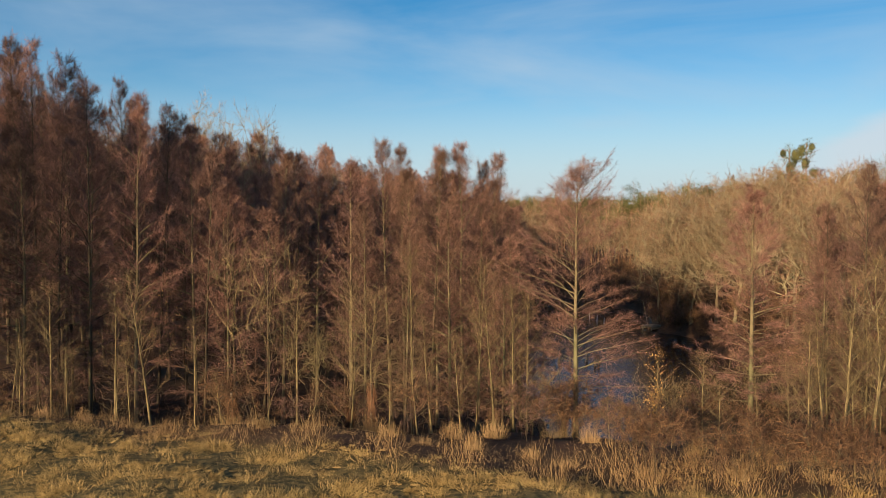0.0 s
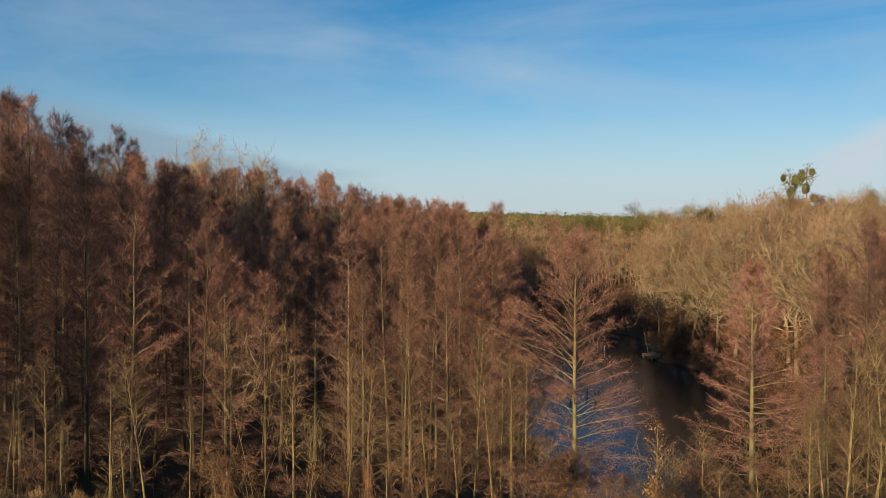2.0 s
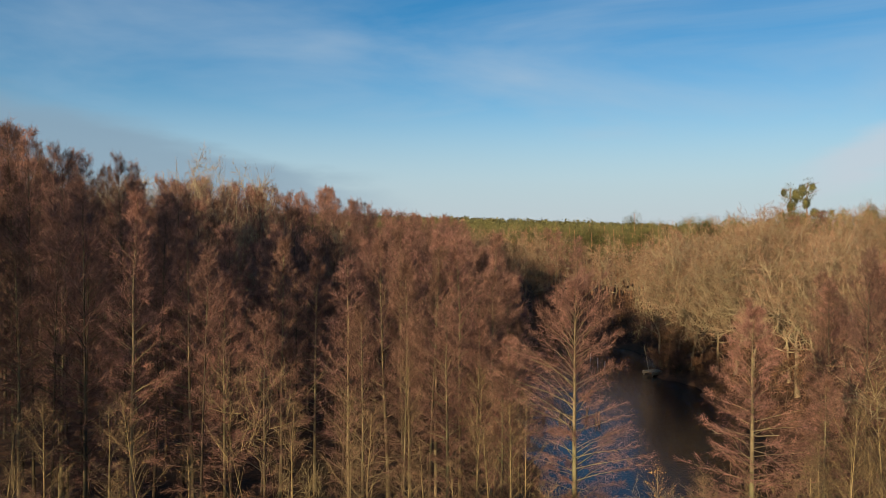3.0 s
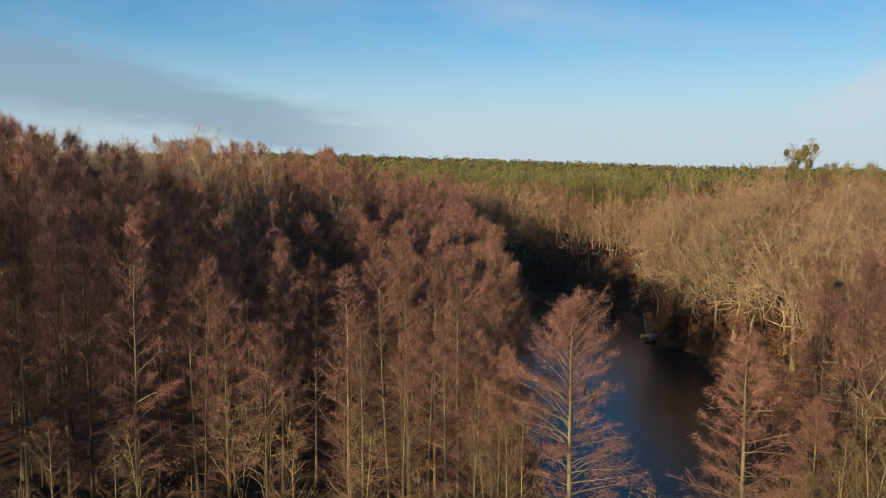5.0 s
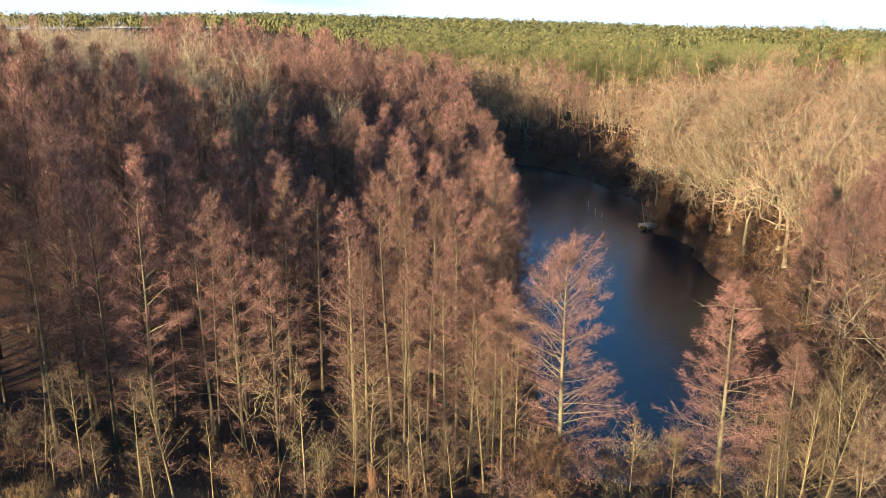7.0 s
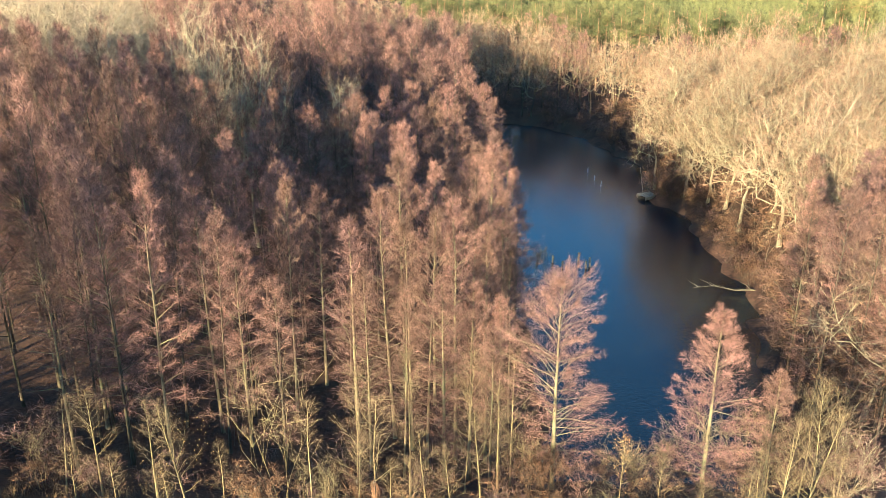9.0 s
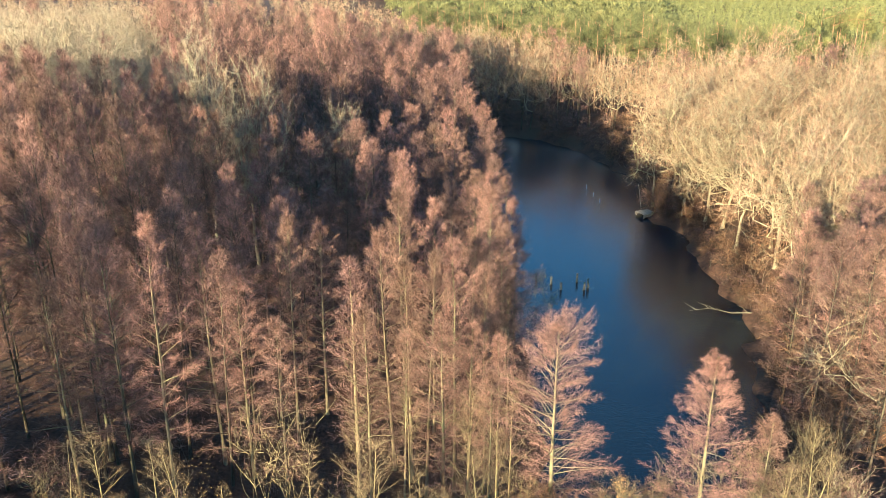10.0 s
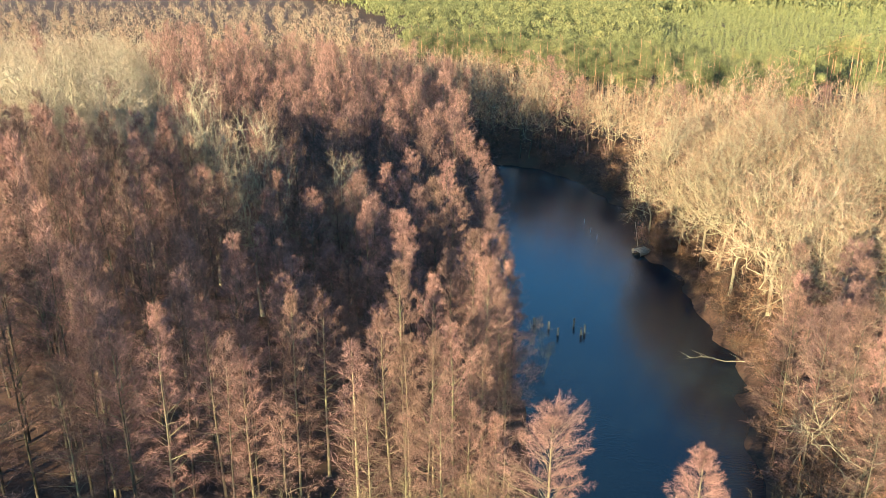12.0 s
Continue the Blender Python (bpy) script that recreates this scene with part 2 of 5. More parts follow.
# ---------------------------------------------------------------- geometry helpers
class Geo:
    """Gathers triangles and quads as arrays; each addition takes the material slot that is set."""

    def __init__(self):
        self.v, self.f, self.m, self.n, self.slot = [], {3: [], 4: []}, {3: [], 4: []}, 0, 0

    def add(self, verts, faces):
        verts, faces = np.asarray(verts, float).reshape(-1, 3), np.asarray(faces, int)
        if len(verts):
            k = faces.shape[1]
            self.f[k].append(faces + self.n)
            self.m[k].append(np.full(len(faces), self.slot, np.int32))
            self.v.append(verts)
            self.n += len(verts)

    def mesh(self, name, *materials, smooth=False):
        me = bpy.data.meshes.new(name)
        for m in materials:
            me.materials.append(m)
        if self.n:
            v = np.concatenate(self.v)
            tris = np.concatenate(self.f[3]) if self.f[3] else np.zeros((0, 3), int)
            quads = np.concatenate(self.f[4]) if self.f[4] else np.zeros((0, 4), int)
            loops = np.concatenate([tris.ravel(), quads.ravel()]).astype(np.int32)
            starts = np.concatenate([np.arange(len(tris)) * 3, len(tris) * 3 + np.arange(len(quads)) * 4]).astype(np.int32)
            me.vertices.add(len(v))
            me.vertices.foreach_set("co", v.astype(np.float32).ravel())
            me.loops.add(len(loops))
            me.loops.foreach_set("vertex_index", loops)
            me.polygons.add(len(starts))
            me.polygons.foreach_set("loop_start", starts)
            me.polygons.foreach_set("material_index", np.concatenate(self.m[3] + self.m[4]))
            me.polygons.foreach_set("use_smooth", np.full(len(starts), smooth, bool))
            me.update(calc_edges=True)
        return me


def frames_of(d):
    d = d / np.maximum(np.linalg.norm(d, axis=1, keepdims=True), 1e-9)
    ref = np.where(np.abs(d[:, 2:3]) > 0.9, np.array([[1.0, 0, 0]]), np.array([[0, 0, 1.0]]))
    a = np.cross(d, ref)
    a /= np.maximum(np.linalg.norm(a, axis=1, keepdims=True), 1e-9)
    return a, np.cross(d, a)


def tubes(geo, p0, p1, r0, r1, sides=3):
    """Tapered tubes from p0 to p1."""
    p0, p1 = np.asarray(p0, float).reshape(-1, 3), np.asarray(p1, float).reshape(-1, 3)
    n = len(p0)
    if not n:
        return
    r0, r1 = np.broadcast_to(np.asarray(r0, float), n)[:, None, None], np.broadcast_to(np.asarray(r1, float), n)[:, None, None]
    a, b = frames_of(p1 - p0)
    ang = np.arange(sides) * 2 * np.pi / sides
    ring = np.cos(ang)[None, :, None] * a[:, None] + np.sin(ang)[None, :, None] * b[:, None]
    v = np.concatenate([p0[:, None] + ring * r0, p1[:, None] + ring * r1], axis=1)
    k = np.arange(sides)
    quad = np.stack([k, (k + 1) % sides, (k + 1) % sides + sides, k + sides], axis=1)
    geo.add(v, (quad[None] + (np.arange(n) * 2 * sides)[:, None, None]).reshape(-1, 4))


def polytube(geo, pts, radii, sides=6):
    """One tube along a line, with a tip."""
    pts, radii = np.asarray(pts, float), np.asarray(radii, float)
    d = np.gradient(pts, axis=0)
    a, b = frames_of(d)
    ang = np.arange(sides) * 2 * np.pi / sides
    ring = np.cos(ang)[None, :, None] * a[:, None] + np.sin(ang)[None, :, None] * b[:, None]
    v = (pts[:, None] + ring * radii[:, None, None]).reshape(-1, 3)
    k = np.arange(sides)
    quad = np.stack([k, (k + 1) % sides, (k + 1) % sides + sides, k + sides], axis=1)
    geo.add(v, (quad[None] + (np.arange(len(pts) - 1) * sides)[:, None, None]).reshape(-1, 4))


def spikes(geo, p0, p1, r, sides=3):
    """Pointed twigs: three-sided, or a single blade where sides is 1."""
    p0, p1 = np.asarray(p0, float).reshape(-1, 3), np.asarray(p1, float).reshape(-1, 3)
    n = len(p0)
    if not n:
        return
    r = np.broadcast_to(np.asarray(r, float), n)[:, None]
    a, b = frames_of(p1 - p0)
    if sides == 1:
        turn = RNG.uniform(0, np.pi, (n, 1))
        w = (np.cos(turn) * a + np.sin(turn) * b) * r
        v = np.stack([p0 - w, p0 + w, p1], axis=1)
        geo.add(v, np.arange(3 * n).reshape(-1, 3))
    else:
        v = np.stack([p0 + a * r, p0 + (-0.5 * a + 0.87 * b) * r, p0 + (-0.5 * a - 0.87 * b) * r, p1], axis=1)
        tri = np.array([[0, 1, 3], [1, 2, 3], [2, 0, 3]])
        geo.add(v, (tri[None] + (np.arange(n) * 4)[:, None, None]).reshape(-1, 3))


RNG = np.random.default_rng(7)


def unit(v):
    return v / np.maximum(np.linalg.norm(v, axis=-1, keepdims=True), 1e-9)


def part(name, me, parent, label=""):
    ob = new(name, me)
    ob.parent = parent
    return tagged(ob, label) if label else ob


def thing(name, label, category, group="", pieces=()):
    e = new(name)
    tagged(e, label, category, group)
    for nm, me, lab in pieces:
        part(nm, me, e, lab)
    return e


# ---------------------------------------------------------------- the lie of the land
WATER = -7.8
POND = np.array([(7.5, 47.5), (12, 46.5), (20, 46), (25.2, 47.8), (27.2, 56), (29.6, 67), (32.4, 78), (32.5, 88), (32, 96), (33.6, 106),
                 (31.4, 110), (29.9, 112.6), (30.0, 115.6), (32, 120), (33.5, 131), (29.5, 144), (26, 155), (18.5, 164), (8, 169), (3, 160), (6, 140), (8, 120), (8.5, 100), (8, 85), (8, 72), (8.5, 60)])


def pond_distance(x, y):
    """Metres to the shore, negative over the water."""
    x, y = np.asarray(x, float), np.asarray(y, float)
    best, inside = np.full(x.shape, 1e9), np.zeros(x.shape, bool)
    for (ax, ay), (bx, by) in zip(POND, np.roll(POND, -1, axis=0)):
        t = np.clip(((x - ax) * (bx - ax) + (y - ay) * (by - ay)) / ((bx - ax) ** 2 + (by - ay) ** 2), 0, 1)
        best = np.minimum(best, np.hypot(x - ax - t * (bx - ax), y - ay - t * (by - ay)))
        cross = (ay > y) != (by > y)
        inside ^= cross & (x < (bx - ax) * (y - ay) / ((by - ay) if by != ay else 1e-9) + ax)
    ripple = 0.55 * np.sin(x * 1.1 + 1.7 * np.sin(y * 0.43)) + 0.45 * np.sin(y * 0.83 + 1.3 * np.sin(x * 0.37))
    return np.where(inside, -best, best) + ripple


def rise_of(x, y):
    """The far forest stands on land that climbs gently to one side."""
    return np.clip((y - 230) / 400, 0, 1) * np.interp(x / np.maximum(y, 1), [-0.5, -0.2, 0.1, 0.3, 0.6], [14.0, 13.5, 7.0, 2.0, -0.5])


def land(x, y):
    """Height of the ground."""
    x, y = np.asarray(x, float), np.asarray(y, float)
    d = pond_distance(x, y)
    left = np.interp(x, [-60, -30, -12, 5], [-2.0, -3.5, -4.6, -4.6])
    right = np.interp(x, [28, 36, 50, 80], [-4.5, -3.0, -0.5, 0.5])
    back = np.where(x < 17, left, right)
    near = np.interp(x, [-60, -20, 10, 40], [0.6, 0.5, 0.2, -0.5])
    crest = np.interp(x, [-30, -13, 0, 6, 30], [39.5, 38.0, 39.0, 44.0, 46.0])
    wn = 1 / (1 + np.exp(np.clip((y - crest) / 1.7, -40, 40)))
    terrace = near * wn + back * (1 - wn)
    far = 1 / (1 + np.exp(np.clip(-(y - 185) / 15, -40, 40)))
    terrace = terrace * (1 - far) - 2.0 * far
    lumps = 0.25 * np.sin(x * 0.43 + 1.3 * np.sin(y * 0.21)) * np.sin(y * 0.37 + 0.8 * np.sin(x * 0.17))
    z = np.where(d > 0, WATER - 0.1 + (terrace - WATER + 0.1) * (1 - np.exp(-np.maximum(d, 0) / 7.0)), WATER - 0.1 + np.maximum(d, -6) * 0.35)
    away = np.maximum(np.hypot(x, y) - 800, 0)
    return z + lumps * np.clip(d / 5, 0, 1) + rise_of(x, y) - 0.045 * away


def ground_z(x, y):
    return float(land(np.array([x]), np.array([y]))[0])


def build_ground():
    near_x = np.arange(-70, 95, 1.5)
    near_y = np.arange(6, 200, 1.3)
    far = np.concatenate([[10, 25, 50, 90], np.arange(140, 860, 40.0), [1000, 1300, 2200, 4200.0]])
    xs = np.concatenate([near_x[0] - far[::-1], near_x, near_x[-1] + far])
    ys = np.concatenate([near_y[0] - far[::-1], near_y, near_y[-1] + far])
    gx, gy = np.meshgrid(xs, ys)
    gz = land(gx, gy)
    tus = (gy + 0.29 * gx < 31) & (gy > 5)
    gz = gz + np.where(tus, RNG.uniform(-0.10, 0.12, gz.shape), RNG.uniform(-0.04, 0.04, gz.shape))
    w = len(xs)
    i = (np.arange(len(ys) - 1)[:, None] * w + np.arange(w - 1)[None]).ravel()
    g = Geo()
    g.add(np.stack([gx, gy, gz], axis=-1), np.stack([i, i + 1, i + 1 + w, i + w], axis=1))
    tagged(new("ground", g.mesh("ground", M_GROUND, smooth=True)), "wintry grass bank and brown leaf litter under bare trees", "ground", kind="structure")
    bm = bmesh.new()
    lo, hi = POND.min(axis=0) - 3, POND.max(axis=0) + 3
    bm.faces.new([bm.verts.new((px, py, WATER)) for px, py in ((lo[0], lo[1]), (hi[0], lo[1]), (hi[0], hi[1]), (lo[0], hi[1]))])
    me = bpy.data.meshes.new("water")
    bm.to_mesh(me)
    bm.free()
    me.materials.append(M_WATER)
    tagged(new("water", me), "calm dark blue woodland pond reflecting the sky", "water", kind="structure")


build_ground()


# ---------------------------------------------------------------- trees
def blades(geo, p0, p1, r):
    """Fine twigs: flat slips that taper to their tips."""
    n = len(p0)
    a, b = frames_of(p1 - p0)
    turn = RNG.uniform(0, np.pi, (n, 1))
    w = (np.cos(turn) * a + np.sin(turn) * b) * np.asarray(r, float).reshape(-1, 1)
    m = p0 + (p1 - p0) * RNG.uniform(0.1, 0.45, (n, 1))
    geo.add(np.stack([p1, m - w, m + w], axis=1), np.arange(3 * n).reshape(-1, 3))


def alder_meshes(height, radius, nb=40, ns=8, nt=9, tw=0.012, low=0.16, bark=None, twig=None, rise=(0.10, 0.75), droop=0.10, base=0.0085, lean=0.02, tl=(0.25, 0.6), limbs=0, profile=(0.75, 1.0, 0.88, 0.5, 0.26, 0.04), plain=False, full=0.9, side=0.012, flat=0.35, thick=0.012):
    """A straight tree with a pointed crown, standing at the origin: its trunk, its lowest large limbs, and the crown of tiered sprays of twigs."""
    g_trunk, g_crown, limb_meshes = Geo(), Geo(), []
    bark, twig = bark or M_ALDER_BARK, twig or M_ALDER_TWIG
    k = np.linspace(0, 1, 11)
    wob = np.cumsum(RNG.normal(0, lean * height / 11, (11, 2)), axis=0) * k[:, None]
    pts = np.column_stack([wob, k * height])
    rad = np.maximum(height * base * (1 - k) ** 0.8, 0.010)
    rad[0] *= 1.35
    polytube(g_trunk, pts, rad, 5 if plain else 7)
    at = lambda h: np.column_stack([np.interp(h, k * height, pts[:, i]) for i in range(3)])
    hs = height * (low + (0.985 - low) * ((np.arange(nb) + RNG.uniform(0, 1, nb)) / nb) ** full)
    u = hs / height
    az = RNG.uniform(0, 1.5, nb) + np.arange(nb) * 2.4
    prof = np.interp(u, [low, 0.36, 0.55, 0.8, 0.92, 1.0], profile)
    lob = 1 + 0.22 * np.sin(az + RNG.uniform(0, 6.3)) * np.sin(u * 9 + RNG.uniform(0, 6.3))
    ln = radius * prof * lob * np.where(RNG.uniform(0, 1, nb) < 0.22, RNG.uniform(0.35, 0.6, nb), RNG.uniform(0.8, 1.15, nb))
    up = np.interp(u, [low, 0.6, 1], [rise[0], (rise[0] + rise[1]) / 2, rise[1] + 0.5]) + RNG.normal(0, 0.12, nb)
    d0 = unit(np.column_stack([np.cos(az), np.sin(az), up]))
    p = [at(hs)]
    for s in range(3):
        bend = d0 + np.column_stack([RNG.normal(0, 0.14, (nb, 2)), np.full(nb, -droop * s + (0.12 if s == 2 else 0))])
        p.append(p[-1] + unit(bend) * (ln / 3)[:, None])
    r = np.clip(ln * thick, 0.008, 0.05)
    order = np.argsort(-ln)[:limbs]
    for b in order:
        g = Geo()
        polytube(g, [q[b] for q in p], [r[b], r[b] * 0.7, r[b] * 0.45, 0.005], 5)
        limb_meshes.append(g.mesh("limb", bark, smooth=True))
    rest = np.setdiff1d(np.arange(nb), order)
    if plain:
        spikes(g_crown, p[0][rest], p[3][rest], r[rest], 3)
    else:
        for s in range(3):
            tubes(g_crown, p[s][rest], p[s + 1][rest], r[rest] * (1 - s * 0.3), r[rest] * (0.7 - s * 0.3), 3)
    # side branches fan out to both sides of each bough, longest at mid-length
    f = np.sort(RNG.uniform(0.22, 1.0, (nb, ns)), axis=1)
    f[:, -1] = 1.0
    seg = np.minimum((f * 3).astype(int), 2)
    fr = f * 3 - seg
    P = np.stack(p)
    bi = np.arange(nb)[:, None]
    q0 = P[seg, bi] * (1 - fr[..., None]) + P[seg + 1, bi] * fr[..., None]
    bd = unit(P[seg + 1, bi] - P[seg, bi])
    lat = unit(np.cross(bd, np.array([0, 0, 1.0])))
    way = np.where(np.arange(ns)[None] % 2 == 0, 1, -1) * RNG.uniform(0.35, 1.0, (nb, ns))
    way[:, -1] *= 0.25
    sd = unit(bd + lat * way[..., None] + RNG.normal(0, 0.28, (nb, ns, 3)) * np.array([1, 1, flat]) + np.array([0, 0, 0.05]))
    sl = np.clip(ln[:, None] * (0.95 - f * 0.6) * RNG.uniform(0.4, 0.8, (nb, ns)), 0.22, 1.5)
    q1 = q0 + sd * sl[..., None]
    q0, q1, sd = q0.reshape(-1, 3), q1.reshape(-1, 3), sd.reshape(-1, 3)
    g_crown.slot = 1
    spikes(g_crown, q0, q1, side, 3 if limbs else 1)
    # twigs
    m = len(q0)
    tf = RNG.uniform(0.2, 1.0, (m, nt, 1))
    t0 = q0[:, None] * (1 - tf) + q1[:, None] * tf
    td = unit(sd[:, None] + RNG.normal(0, 0.6, (m, nt, 3)) * np.array([1, 1, 0.4 + flat]))
    t1 = t0 + td * RNG.uniform(*tl, (m, nt, 1)) + np.array([0, 0, -0.03])
    blades(g_crown, t0.reshape(-1, 3), t1.reshape(-1, 3), tw * RNG.uniform(0.6, 1.4, m * nt))
    return g_trunk.mesh("trunk", bark, smooth=True), limb_meshes, g_crown.mesh("crown", bark, twig)


def oak_meshes(height, radius, limbs=7, subs=8, subsub=6, nt=7, tw=0.02, fork=0.3, bark=None, twig=None, base=0.014, tl=(0.4, 0.9), plain=False, side=0.022, deep=0.42, stem=None):
    """A broad tree, standing at the origin: crooked limbs that fan out of a short trunk into a domed crown."""
    g_trunk, g_br, limb_meshes = Geo(), Geo(), []
    bark, twig = bark or M_OAK_BARK, twig or M_OAK_TWIG
    n = 7
    k = np.linspace(0, 1, n)
    top = height * (fork + 0.2)
    pts = np.column_stack([np.cumsum(RNG.normal(0, 0.018 * height, (n, 2)), axis=0) * k[:, None], k * top])
    rad = height * base * (1 - 0.5 * k)
    rad[0] *= 1.4
    polytube(g_trunk, pts, rad, 5 if plain else 8)
    centre = np.array([0, 0, height * (1 - deep)])
    axes = np.array([radius, radius, height * deep])
    tw0, tw1 = [], []
    for b in range(limbs):
        f = RNG.uniform(fork / (fork + 0.2), 1.0) if b else 1.0
        start = np.array([np.interp(f, k, pts[:, i]) for i in range(3)])
        az, el = b * 2.4 + RNG.uniform(-0.5, 0.5), RNG.uniform(0.05, 0.85) if b else 1.3
        end = centre + axes * np.array([math.cos(az) * math.cos(el), math.sin(az) * math.cos(el), math.sin(el)]) * RNG.uniform(0.72, 0.95)
        ctrl = start + (end - start) * np.array([0.65, 0.65, 0.25]) + RNG.normal(0, 0.05 * height, 3)
        h = np.linspace(0, 1, 5 if plain else 8)[:, None]
        line = (1 - h) ** 2 * start + 2 * h * (1 - h) * ctrl + h * h * end + RNG.normal(0, 0.03 * height, (len(h), 3)) * np.sin(h * 3.1)
        lr = rad[-1] * RNG.uniform(0.7, 1.05) * (1 - 0.78 * h[:, 0])
        if plain:
            polytube(g_br, line, lr, 3)
        else:
            g = Geo()
            polytube(g, line, lr, 5)
            limb_meshes.append(g.mesh("limb", bark, smooth=True))
        reach = np.linalg.norm(end - start)
        for c in range(subs):
            cf = RNG.uniform(0.3, 1.0)
            q = np.array([np.interp(cf, h[:, 0], line[:, i]) for i in range(3)])
            out = unit((end - centre) / axes + RNG.normal(0, 0.55, 3) + np.array([0, 0, 0.15]))
            goal = centre + axes * out * RNG.uniform(0.82, 1.03)
            e = goal - q
            e = e * min(1.0, 0.62 * reach / max(np.linalg.norm(e), 0.1))
            mid = q + e * 0.5 + RNG.normal(0, 0.09, 3) * np.linalg.norm(e)
            tip = q + e
            rr = max(float(np.interp(cf, h[:, 0], lr)) * 0.6, 0.028)
            if plain:
                spikes(g_br, [q], [tip], rr, 3)
            else:
                tubes(g_br, [q, mid], [mid, tip], [rr, rr * 0.65], [rr * 0.65, 0.012], 3)
            pick = RNG.uniform(0.25, 1, (subsub, 1))
            g0 = np.where(pick < 0.5, q + (mid - q) * pick * 2, mid + (tip - mid) * (pick * 2 - 1))
            gd = unit(unit(e) * 0.8 + RNG.normal(0, 0.65, (subsub, 3)) + np.array([0, 0, 0.18]))
            g1 = g0 + gd * RNG.uniform(0.06, 0.125, (subsub, 1)) * height
            spikes(g_br, g0, g1, side, 1 if plain else 3)
            hh = RNG.uniform(0.15, 1, (subsub, nt, 1))
            a0 = g0[:, None] * (1 - hh) + g1[:, None] * hh
            a1 = a0 + unit(gd[:, None] + RNG.normal(0, 0.65, (subsub, nt, 3))) * RNG.uniform(*tl, (subsub, nt, 1))
            tw0.append(a0.reshape(-1, 3))
            tw1.append(a1.reshape(-1, 3))
    tw0, tw1 = np.concatenate(tw0), np.concatenate(tw1)
    g_br.slot = 1
    spikes(g_br, tw0, tw1, tw * RNG.uniform(0.7, 1.3, len(tw0)), 1)
    return g_trunk.mesh("trunk", stem or bark, smooth=True), limb_meshes, g_br.mesh("crown", bark, twig)


